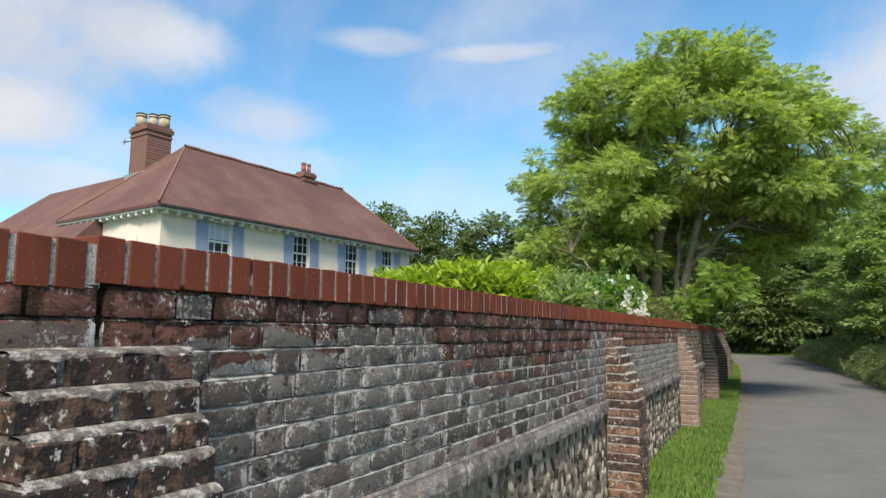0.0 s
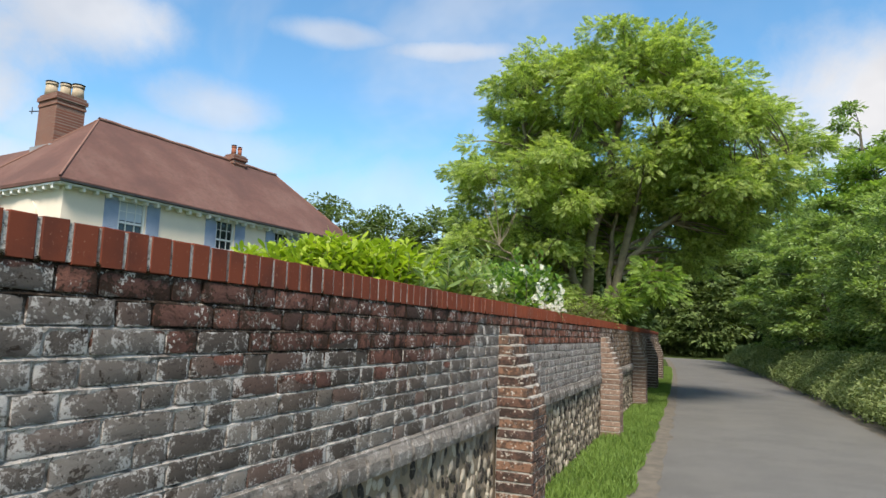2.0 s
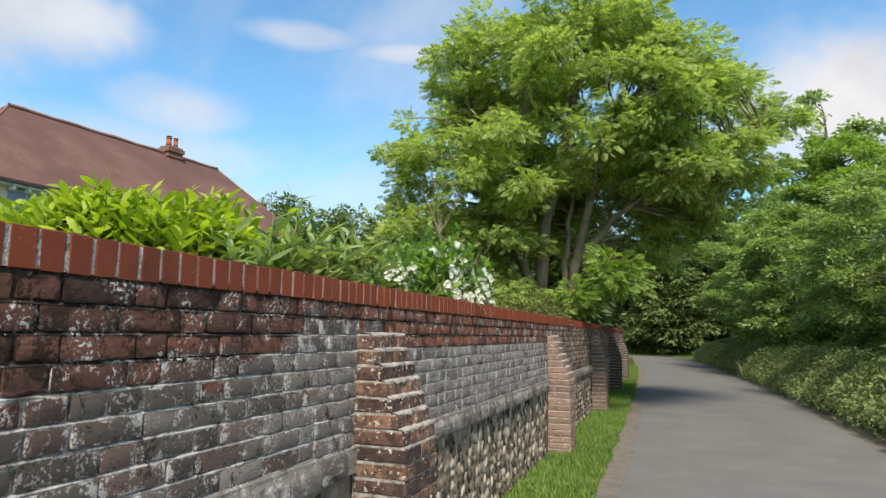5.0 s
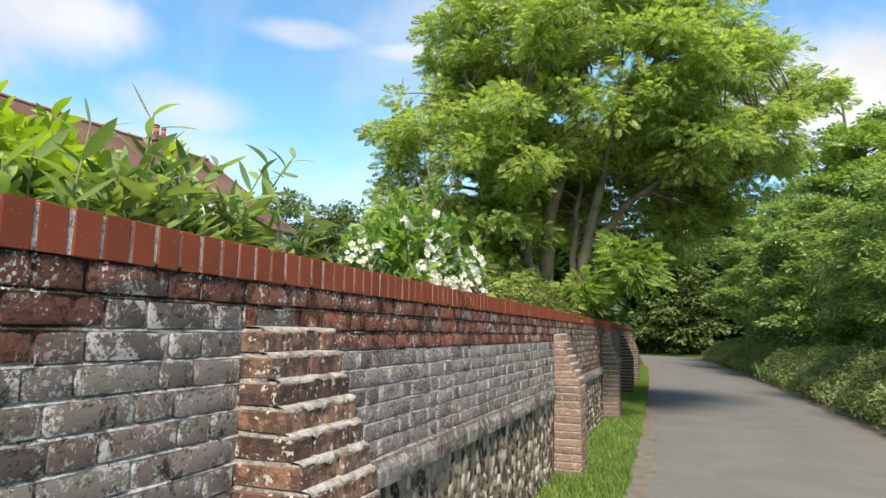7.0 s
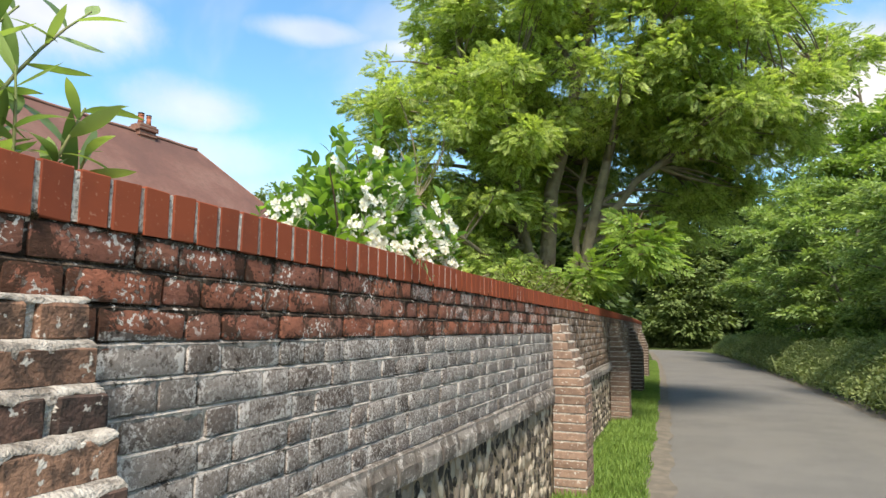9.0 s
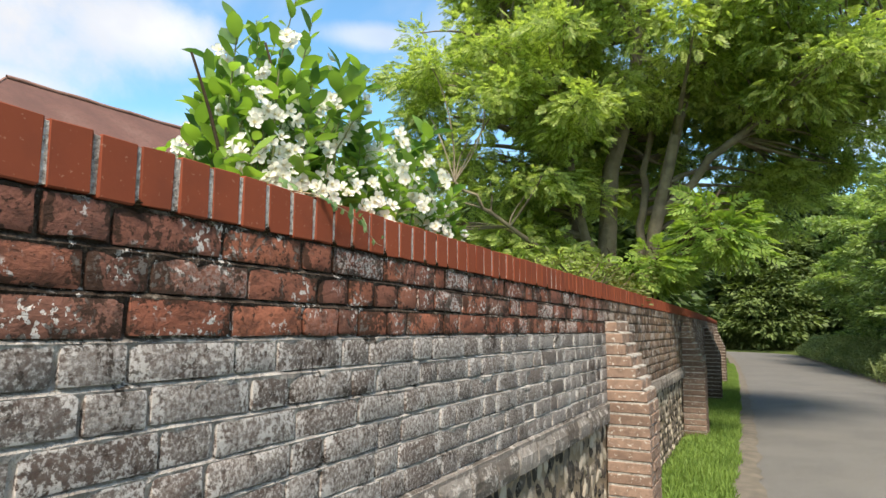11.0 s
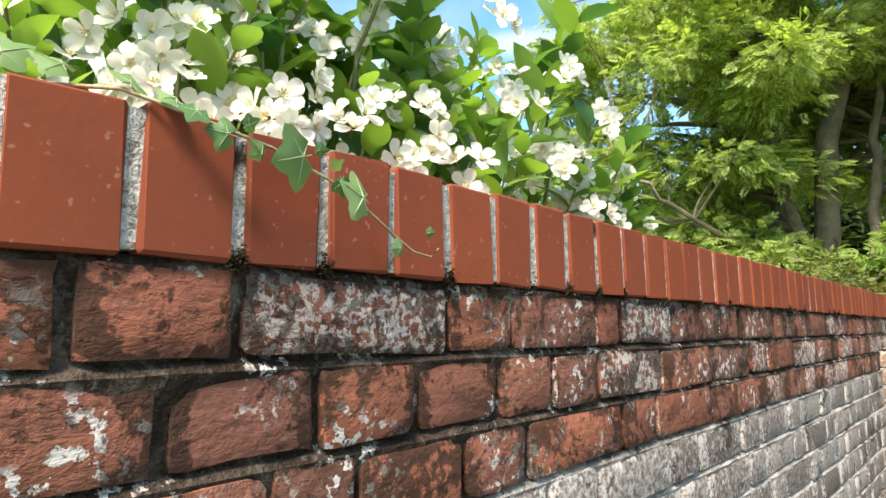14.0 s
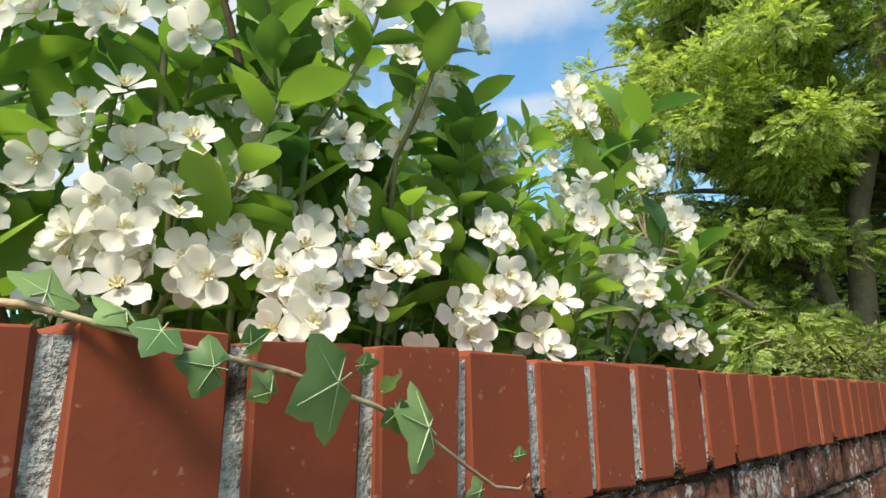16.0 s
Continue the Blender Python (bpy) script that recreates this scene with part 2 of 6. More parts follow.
    finish(t, c, 0.92, h, 0.48, 0.010, spec=0.2)
    return m


M_BRICK = old_brick("weathered_brick")

m, t, p = material("buttress_brick")
r = chance(t)
n1, n2 = noise_at(t, p, 22.0, 5.0, 0.65), noise_at(t, p, 110.0, 4.0, 0.6)
c = ramp_of(t, r, [(0.0, (0.07, 0.045, 0.038)), (0.3, (0.16, 0.085, 0.06)), (0.5, (0.10, 0.062, 0.05)), (0.7, (0.25, 0.135, 0.085)), (1.0, (0.19, 0.115, 0.08))])
py = nd(t, "ShaderNodeSeparateXYZ", Vector=p).outputs["Y"]
c = mix_of(t, math_of(t, "MULTIPLY", step_of(t, py, 8.0, 9.8), 0.85), c, mix_of(t, r, (0.195, 0.130, 0.096), (0.30, 0.205, 0.155)))
soot = math_of(t, "ADD", math_of(t, "MULTIPLY", step_of(t, n1, 0.43, 0.57), nd(t, "ShaderNodeMapRange", Value=py, From_Min=6.0, From_Max=10.0, To_Min=0.72, To_Max=0.25).outputs[0]), math_of(t, "MULTIPLY", step_of(t, py, 3.0, 1.5), 0.5), True)
c = mix_of(t, soot, c, (0.030, 0.024, 0.021))
# far buttresses: shade of the trees put into the brick colour
c = mix_of(t, math_of(t, "MULTIPLY", step_of(t, py, 13.0, 18.0), 0.75), c, (0.045, 0.033, 0.026))
c = mix_of(t, step_of(t, noise_at(t, p, 45.0, 4.0), 0.60, 0.66), c, (0.45, 0.41, 0.36))
finish(t, c, 0.92, n2, 0.6, 0.01, spec=0.2)
M_PIER = m

m, t, p = material("coping_brick")
r = chance(t)
n1, n2 = noise_at(t, p, 7.0, 4.0), noise_at(t, p, 160.0, 3.0, 0.5)
c = ramp_of(t, r, [(0.0, (0.188, 0.045, 0.022)), (0.5, (0.236, 0.057, 0.026)), (1.0, (0.212, 0.052, 0.025))])
aged = step_of(t, nd(t, "ShaderNodeSeparateXYZ", Vector=p).outputs["Y"], 6.2, 3.5)
c = mix_of(t, math_of(t, "ADD", math_of(t, "MULTIPLY", step_of(t, n1, 0.45, 0.75), 0.35), math_of(t, "MULTIPLY", aged, math_of(t, "ADD", 0.18, math_of(t, "MULTIPLY", n1, 0.45))), True), c, (0.088, 0.030, 0.021))
c = mix_of(t, math_of(t, "MULTIPLY", step_of(t, noise_at(t, p, 130.0, 3.0, 0.5), 0.66, 0.72), 0.5), c, (0.36, 0.19, 0.13))
finish(t, c, 0.8, math_of(t, "ADD", n2, math_of(t, "MULTIPLY", n1, 2.0)), 0.10, 0.003, spec=0.15)
M_COPING = m

m, t, p = material("lime_mortar")
n1, n2 = noise_at(t, p, 14.0, 6.0, 0.7, 0.5), noise_at(t, p, 170.0, 4.0, 0.6)
xyz = nd(t, "ShaderNodeSeparateXYZ", Vector=p)
low, whiter = lime_zone(t, xyz.outputs["Y"], xyz.outputs["Z"], noise_at(t, p, 2.3, 3.0))
c = ramp_of(t, step_of(t, n1, 0.25, 0.75), [(0.0, (0.075, 0.062, 0.052)), (0.3, (0.24, 0.21, 0.185)), (0.55, (0.43, 0.39, 0.35)), (1.0, (0.58, 0.535, 0.485))])
c = mix_of(t, math_of(t, "MULTIPLY", whiter, low), c, mix_of(t, 0.5, c, (0.30, 0.27, 0.245)))
crust = ramp_of(t, step_of(t, n1, 0.3, 0.75), [(0.0, (0.024, 0.016, 0.011)), (0.42, (0.044, 0.031, 0.023)), (0.70, (0.105, 0.080, 0.061)), (1.0, (0.32, 0.275, 0.225))])
c = mix_of(t, low, crust, c)
c = mix_of(t, step_of(t, xyz.outputs["Y"], 9.9, 10.3), c, (0.16, 0.115, 0.082))
c = mix_of(t, math_of(t, "MULTIPLY", step_of(t, n2, 0.55, 0.7), 0.5), c, (0.12, 0.105, 0.09))
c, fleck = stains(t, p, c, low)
finish(t, c, 0.95, math_of(t, "ADD", n2, math_of(t, "MULTIPLY", n1, 1.5)), 0.9, 0.008, spec=0.15)
M_MORTAR = m

m, t, p = material("step_mortar")
n1, n2 = noise_at(t, p, 18.0, 5.0, 0.7, 0.5), noise_at(t, p, 170.0, 4.0, 0.6)
c = ramp_of(t, step_of(t, n1, 0.25, 0.75), [(0.0, (0.13, 0.112, 0.095)), (0.4, (0.36, 0.325, 0.285)), (1.0, (0.58, 0.54, 0.485))])
c = mix_of(t, math_of(t, "MULTIPLY", step_of(t, n2, 0.52, 0.7), 0.6), c, (0.14, 0.125, 0.11))
dirt = math_of(t, "ADD", noise_at(t, p, 30.0, 5.0, 0.7), math_of(t, "MULTIPLY", step_of(t, nd(t, "ShaderNodeSeparateXYZ", Vector=p).outputs["Y"], 4.0, 1.5), 0.14))
c = mix_of(t, math_of(t, "MULTIPLY", step_of(t, dirt, 0.55, 0.68), 0.8), c, (0.085, 0.072, 0.060))
finish(t, c, 0.95, math_of(t, "ADD", n2, math_of(t, "MULTIPLY", n1, 2.0)), 0.9, 0.010, spec=0.15)
M_STEP = m

m, t, p = material("coping_joint_mortar")
n1, n2 = noise_at(t, p, 120.0, 4.0, 0.7), noise_at(t, p, 9.0, 4.0)
z = nd(t, "ShaderNodeSeparateXYZ", Vector=p).outputs["Z"]
c = ramp_of(t, step_of(t, n1, 0.3, 0.7), [(0.0, (0.17, 0.15, 0.13)), (0.35, (0.45, 0.41, 0.365)), (1.0, (0.68, 0.635, 0.58))])
run = nd(t, "ShaderNodeMapping", Vector=p)
run.inputs["Scale"].default_value = (0.0, 11.0, 0.6)
gone = math_of(t, "MULTIPLY", step_of(t, noise_at(t, run.outputs[0], 1.0, 2.0), 0.47, 0.60), step_of(t, nd(t, "ShaderNodeSeparateXYZ", Vector=p).outputs["Y"], 7.3, 6.2))
c = mix_of(t, math_of(t, "MULTIPLY", gone, 0.62), c, (0.13, 0.062, 0.042))
c = mix_of(t, step_of(t, n2, 0.60, 0.68), c, (0.05, 0.035, 0.028))
finish(t, c, 0.95, n1, 1.0, 0.012, spec=0.15)
M_JOINT = m

m, t, p = material("flint")
r = chance(t)
n1 = noise_at(t, p, 40.0, 4.0, 0.6, 0.6)
c = ramp_of(t, r, [(0.0, (0.022, 0.019, 0.017)), (0.35, (0.070, 0.058, 0.048)), (0.65, (0.22, 0.180, 0.138)), (1.0, (0.46, 0.395, 0.31))])
c = mix_of(t, math_of(t, "MULTIPLY", step_of(t, n1, 0.54, 0.62), 0.45), c, (0.28, 0.24, 0.195))
finish(t, c, 0.8, n1, 0.4, 0.006, spec=0.12)
M_FLINT = m
M_FLINT_BED = mottled("flint_bedding_mortar", (0.32, 0.245, 0.168), (0.22, 0.168, 0.115), 9.0, 0.95, 0.6, 0.01, 90.0, 0.15)
m, t, p = material("limed_plinth_brick")
r = chance(t)
n1, n2 = noise_at(t, p, 15.0, 5.0, 0.65, 0.4), noise_at(t, p, 110.0, 4.0, 0.65)
c = ramp_of(t, r, [(0.0, (0.105, 0.089, 0.077)), (0.5, (0.175, 0.152, 0.133)), (1.0, (0.25, 0.222, 0.197))])
c = mix_of(t, math_of(t, "MULTIPLY", step_of(t, math_of(t, "ADD", math_of(t, "MULTIPLY", n1, 0.7), math_of(t, "MULTIPLY", n2, 0.4)), 0.57, 0.65), 0.8), c, (0.44, 0.405, 0.37))
c = mix_of(t, math_of(t, "MULTIPLY", step_of(t, n1, 0.45, 0.34), 0.7), c, (0.055, 0.043, 0.035))
finish(t, c, 0.95, math_of(t, "ADD", n2, math_of(t, "MULTIPLY", n1, 2.0)), 0.8, 0.012, spec=0.15)
M_PLINTH = m
M_MOSS = mottled("dark_moss", (0.030, 0.021, 0.013), (0.046, 0.036, 0.018), 30.0, 1.0, 0.9, 0.01, 220.0, 0.1)

m, t, p = material("asphalt")
xyz = nd(t, "ShaderNodeSeparateXYZ", Vector=p)
n1, n2, n3 = noise_at(t, p, 1.1, 4.0, 0.6), noise_at(t, p, 150.0, 3.0, 0.7), noise_at(t, p, 11.0, 4.0)
c = mix_of(t, step_of(t, n1, 0.3, 0.7), (0.100, 0.096, 0.090), (0.130, 0.124, 0.114))
c = mix_of(t, math_of(t, "MULTIPLY", step_of(t, noise_at(t, p, 0.6, 3.0, 0.5), 0.45, 0.7), 0.15), c, (0.155, 0.140, 0.118))
c = mix_of(t, step_of(t, n2, 0.45, 0.75), c, (0.20, 0.195, 0.185))
c = mix_of(t, math_of(t, "MULTIPLY", step_of(t, n3, 0.55, 0.75), 0.12), c, (0.055, 0.054, 0.052))
finish(t, c, 0.85, n2, 0.5, 0.006, spec=0.3)
M_ROAD = m
M_GRIT = mottled("gritty_road_edge", (0.190, 0.165, 0.135), (0.125, 0.112, 0.094), 6.0, 0.95, 0.6, 0.01, 120.0, 0.15)
M_SOIL = mottled("grassy_ground", (0.045, 0.075, 0.018), (0.075, 0.095, 0.03), 1.3, 0.95, 0.6, 0.03, 40.0, 0.1)


def foliage(name, dark, light, shine=0.45, through=0.45, scale=1.2):
    """Leaf: colour varies from leaf to leaf and in drifts; light shines through."""
    m, t, p = material(name)
    r = chance(t)
    drift = noise_at(t, p, scale, 3.0)
    c = mix_of(t, step_of(t, math_of(t, "ADD", math_of(t, "MULTIPLY", r, 0.6), math_of(t, "MULTIPLY", drift, 0.8)), 0.3, 1.0), dark, light)
    b = nd(t, "ShaderNodeBsdfPrincipled", Base_Color=c, Roughness=shine)
    b.inputs["Specular IOR Level"].default_value = 0.35
    lit = mix_of(t, 1.0, c, (1.15, 1.25, 0.55), "MULTIPLY")
    tr = nd(t, "ShaderNodeBsdfTranslucent", Color=lit)
    mx = nd(t, "ShaderNodeMixShader", Fac=through)
    t.links.new(b.outputs[0], mx.inputs[1])
    t.links.new(tr.outputs[0], mx.inputs[2])
    t.links.new(mx.outputs[0], t.nodes.new("ShaderNodeOutputMaterial").inputs[0])
    return m


M_ASH = foliage("ash_leaf", (0.178, 0.258, 0.076), (0.48, 0.56, 0.185), 0.45, 0.54, 0.7)
M_SAP = foliage("young_ash_leaf", (0.14, 0.24, 0.05), (0.28, 0.38, 0.09), 0.5, 0.5, 1.5)
M_WOODS = foliage("hedgerow_leaf", (0.115, 0.185, 0.072), (0.35, 0.45, 0.175), 0.5, 0.44, 0.6)
M_MID = foliage("far_garden_leaf", (0.075, 0.115, 0.038), (0.18, 0.24, 0.08), 0.6, 0.35, 0.4)
M_FAR = foliage("distant_leaf", (0.032, 0.06, 0.02), (0.075, 0.12, 0.034), 0.6, 0.3, 0.3)
M_LAUREL = foliage("yellow_green_laurel_leaf", (0.22, 0.32, 0.03), (0.40, 0.50, 0.05), 0.4, 0.45, 2.0)
M_OLEANDER = foliage("grey_green_laurel_leaf", (0.075, 0.130, 0.046), (0.31, 0.41, 0.14), 0.32, 0.40, 5.0)
M_MOCK = foliage("mock_orange_leaf", (0.050, 0.130, 0.040), (0.24, 0.38, 0.075), 0.36, 0.48, 6.0)
M_GRASS = foliage("grass_blade", (0.095, 0.170, 0.032), (0.215, 0.32, 0.070), 0.6, 0.35, 1.5)
M_NETTLE = foliage("nettle_leaf", (0.120, 0.170, 0.065), (0.28, 0.33, 0.135), 0.6, 0.35, 1.0)
M_IVY = foliage("ivy_leaf", (0.075, 0.165, 0.055), (0.22, 0.34, 0.13), 0.35, 0.3, 14.0)
M_SHRUB = foliage("dull_shrub_leaf", (0.085, 0.10, 0.03), (0.15, 0.17, 0.05), 0.6, 0.3, 2.0)
M_STEM = mottled("green_stem", (0.20, 0.25, 0.09), (0.14, 0.13, 0.06), 12.0, 0.7, 0.3, 0.004, 90.0)
M_TWIG = mottled("brown_twig", (0.11, 0.075, 0.045), (0.07, 0.05, 0.035), 14.0, 0.85, 0.5, 0.004, 90.0)
M_ASHBARK = mottled("pale_ash_bark", (0.28, 0.235, 0.16), (0.15, 0.125, 0.09), 4.0, 0.95, 0.8, 0.03, 26.0)
M_BARK = mottled("ash_bark", (0.17, 0.155, 0.115), (0.085, 0.075, 0.055), 5.0, 0.95, 0.8, 0.03, 30.0)

m, t, p = material("white_petal")
n1 = noise_at(t, p, 60.0, 3.0)
c = mix_of(t, n1, (0.86, 0.86, 0.76), (0.91, 0.915, 0.85))
b = nd(t, "ShaderNodeBsdfPrincipled", Base_Color=c, Roughness=0.6)
tr = nd(t, "ShaderNodeBsdfTranslucent", Color=c)
mx = nd(t, "ShaderNodeMixShader", Fac=0.52)
t.links.new(b.outputs[0], mx.inputs[1])
t.links.new(tr.outputs[0], mx.inputs[2])
t.links.new(mx.outputs[0], t.nodes.new("ShaderNodeOutputMaterial").inputs[0])
M_PETAL = m
M_STAMEN = mottled("yellow_stamen", (0.86, 0.78, 0.46), (0.88, 0.83, 0.58), 60.0, 0.7)

M_STUCCO = mottled("cream_stucco", (0.84, 0.73, 0.60), (0.78, 0.68, 0.555), 0.8, 0.9, 0.2, 0.005, 40.0)
M_WHITE = mottled("white_paint", (0.80, 0.80, 0.78), (0.72, 0.72, 0.70), 3.0, 0.5, 0.1, 0.002, 50.0)
M_SHUTTER = mottled("pale_blue_paint", (0.36, 0.43, 0.55), (0.30, 0.37, 0.49), 3.0, 0.6, 0.1, 0.002, 50.0)
M_POT = mottled("buff_clay_pot", (0.50, 0.41, 0.29), (0.38, 0.30, 0.21), 6.0, 0.85, 0.3, 0.01, 30.0)
M_RED_POT = mottled("red_clay_pot", (0.36, 0.13, 0.075), (0.27, 0.10, 0.06), 6.0, 0.85, 0.3, 0.01, 30.0)
M_LEAD = mottled("lead_flashing", (0.30, 0.30, 0.31), (0.22, 0.22, 0.23), 3.0, 0.6, 0.2, 0.005, 30.0)
M_DARK = mottled("dark_iron", (0.03, 0.03, 0.032), (0.05, 0.05, 0.05), 8.0, 0.6)
M_BLIND = mottled("pale_blind", (0.55, 0.60, 0.66), (0.50, 0.55, 0.62), 2.0, 0.7)
M_POLE = mottled("weathered_pole_wood", (0.13, 0.11, 0.09), (0.08, 0.07, 0.06), 6.0, 0.9, 0.4, 0.01, 40.0)

m, t, p = material("clay_roof_tile")
loc = nd(t, "ShaderNodeTexCoord").outputs["Object"]
n1, n2, n3 = noise_at(t, p, 0.55, 4.0, 0.6), noise_at(t, p, 7.0, 5.0, 0.7), noise_at(t, p, 26.0, 3.0)
c = ramp_of(t, step_of(t, n1, 0.3, 0.7), [(0.0, (0.112, 0.061, 0.053)), (0.5, (0.146, 0.076, 0.063)), (1.0, (0.173, 0.098, 0.081))])
c = mix_of(t, math_of(t, "MULTIPLY", step_of(t, n2, 0.45, 0.7), 0.55), c, (0.10, 0.062, 0.05))
rowz = nd(t, "ShaderNodeSeparateXYZ", Vector=p).outputs["Z"]
row = math_of(t, "FRACT", math_of(t, "MULTIPLY", rowz, 14.0))
c = mix_of(t, math_of(t, "MULTIPLY", step_of(t, row, 0.75, 1.0), 0.35), c, (0.07, 0.04, 0.032))
finish(t, c, 0.9, math_of(t, "ADD", row, n3), 0.5, 0.02, spec=0.2)
M_ROOF = m

m, t, p = material("chimney_brick")
bt = nd(t, "ShaderNodeTexBrick", Color1=(0.24, 0.095, 0.06, 1), Color2=(0.17, 0.07, 0.05, 1), Mortar=(0.30, 0.24, 0.20, 1), Scale=1.0)
bt.inputs["Brick Width"].default_value, bt.inputs["Row Height"].default_value, bt.inputs["Mortar Size"].default_value = 0.225, 0.075, 0.008
mp = nd(t, "ShaderNodeMapping", Vector=nd(t, "ShaderNodeTexCoord").outputs["Object"])
mp.inputs["Rotation"].default_value = (radians(90), 0, radians(40))
t.links.new(mp.outputs[0], bt.inputs["Vector"])
n1 = noise_at(t, p, 4.0, 4.0)
finish(t, mix_of(t, math_of(t, "MULTIPLY", n1, 0.5), bt.outputs["Color"], (0.10, 0.06, 0.05)), 0.92, bt.outputs["Fac"], 0.3, -0.006, spec=0.2)
M_CHIMNEY = m

m, t, p = material("window_glass")
finish(t, (0.02, 0.025, 0.03), 0.04, spec=0.6)
M_GLASS = m


# ---- mesh helpers ----
def mesh_of(name, verts, faces, mat, smooth=True):
    me = bpy.data.meshes.new(name)
    me.from_pydata([tuple(v) for v in verts], [], [tuple(f) for f in faces])
    if smooth:
        me.polygons.foreach_set("use_smooth", [True] * len(me.polygons))
    me.materials.append(mat)
    me.update()
    return me


def tri_mesh(name, verts, tris, mat, smooth=False):
    """A large mesh of triangles from arrays."""
    verts, tris = np.asarray(verts, np.float32), np.asarray(tris, np.int32)
    me = bpy.data.meshes.new(name)
    me.vertices.add(len(verts))
    me.vertices.foreach_set("co", verts.ravel())
    me.loops.add(tris.size)
    me.loops.foreach_set("vertex_index", tris.ravel())
    me.polygons.add(len(tris))
    me.polygons.foreach_set("loop_start", np.arange(0, tris.size, 3, dtype=np.int32))
    if smooth:
        me.polygons.foreach_set("use_smooth", np.ones(len(tris), dtype=bool))
    me.materials.append(mat)
    me.update(calc_edges=True)
    me.validate()
    return me


def child(name, me, parent, m=None, label="", kind=""):
    ob = new(name, me)
    ob.parent = parent
    if m is not None:
        ob.matrix_basis = m
    return tagged(ob, label, kind=kind)


def part(name, bm, mat, parent, label="", smooth=False):
    me = bpy.data.meshes.new(name)
    bm.to_mesh(me)
    bm.free()
    me.materials.append(mat)
    if smooth:
        me.polygons.foreach_set("use_smooth", [True] * len(me.polygons))
    return child(name, me, parent, label=label)


def thing(name, m, label, category, group="", kind=""):
    ob = new(name)
    ob.empty_display_size = 0.2
    ob.matrix_basis = m
    return tagged(ob, label, category, group, kind)


def add_box(bm, x0, x1, y0, y1, z0, z1, bevel=0.0):
    made = bmesh.ops.create_cube(bm, size=1.0)["verts"]
    for v in made:
        v.co = Vector(((x0 + x1) / 2 + v.co.x * (x1 - x0), (y0 + y1) / 2 + v.co.y * (y1 - y0), (z0 + z1) / 2 + v.co.z * (z1 - z0)))
    if bevel:
        es = list({e for v in made for e in v.link_edges})
        bmesh.ops.bevel(bm, geom=es, offset=bevel, segments=1, affect="EDGES", profile=0.5)
    return bm


def box(*a, bevel=0.0):
    return add_box(bmesh.new(), *a, bevel=bevel)


def add_ring(bm, x, y, z0, z1, r0, r1, sides=14):
    bmesh.ops.create_cone(bm, cap_ends=True, segments=sides, radius1=r0, radius2=r1, depth=z1 - z0, matrix=Matrix.Translation((x, y, (z0 + z1) / 2)))
    return bm


def tube(points, radii, sides=6):
    """A tapered tube along a line of points: arrays of vertices and triangles."""
    pts = np.asarray(points, float)
    tang = np.gradient(pts, axis=0)
    tang /= np.linalg.norm(tang, axis=1, keepdims=True) + 1e-9
    side = np.cross(tang, (0.31, 0.87, 0.38))
    side /= np.linalg.norm(side, axis=1, keepdims=True) + 1e-9
    other = np.cross(tang, side)
    a = np.linspace(0, 2 * np.pi, sides, endpoint=False)
    ring = np.cos(a)[None, :, None] * side[:, None, :] + np.sin(a)[None, :, None] * other[:, None, :]
    v = (pts[:, None, :] + ring * np.asarray(radii)[:, None, None]).reshape(-1, 3)
    i, j = np.meshgrid(np.arange(len(pts) - 1), np.arange(sides), indexing="ij")
    p0, p1 = i * sides + j, i * sides + (j + 1) % sides
    q0, q1 = p0 + sides, p1 + sides
    return v, np.concatenate([np.stack([p0, p1, q1], -1).reshape(-1, 3), np.stack([p0, q1, q0], -1).reshape(-1, 3)])


def joined(pieces):
    vs, fs, n = [], [], 0
    for v, f in pieces:
        vs.append(np.asarray(v, float))
        fs.append(np.asarray(f) + n)
        n += len(v)
    return np.concatenate(vs), np.concatenate(fs)


def bezier(p0, p1, p2, n=8):
    s = np.linspace(0, 1, n)[:, None]
    return (1 - s) ** 2 * np.asarray(p0, float) + 2 * s * (1 - s) * np.asarray(p1, float) + s ** 2 * np.asarray(p2, float)


# leaf shapes: along +y, face up +z, one unit long
LEAF = (np.array([(0, 0, 0), (0.24, 0.45, 0.05), (0, 1, -0.04), (-0.24, 0.45, 0.05)]), np.array([(0, 1, 2), (0, 2, 3)]))


def blade_leaf(width, curl, n=5, fold=0.12):
    """A longer leaf with a midrib fold, curled over its length."""
    s = np.linspace(0, 1, n)
    w = width * np.sin(np.pi * np.clip(s * 0.93 + 0.05, 0, 1)) ** 0.8
    w[-1] = 0.004
    mid = np.stack([0 * s, s, curl * s ** 2], -1)
    lft, rgt = mid + np.stack([-w, 0 * s, fold * w], -1), mid + np.stack([w, 0 * s, fold * w], -1)
    v = np.concatenate([lft, mid, rgt])
    f = []
    for k in range(n - 1):
        for a, b in ((k, n + k), (n + k, 2 * n + k)):
            f += [(a, b, b + 1), (a, b + 1, a + 1)]
    return v, np.array(f)


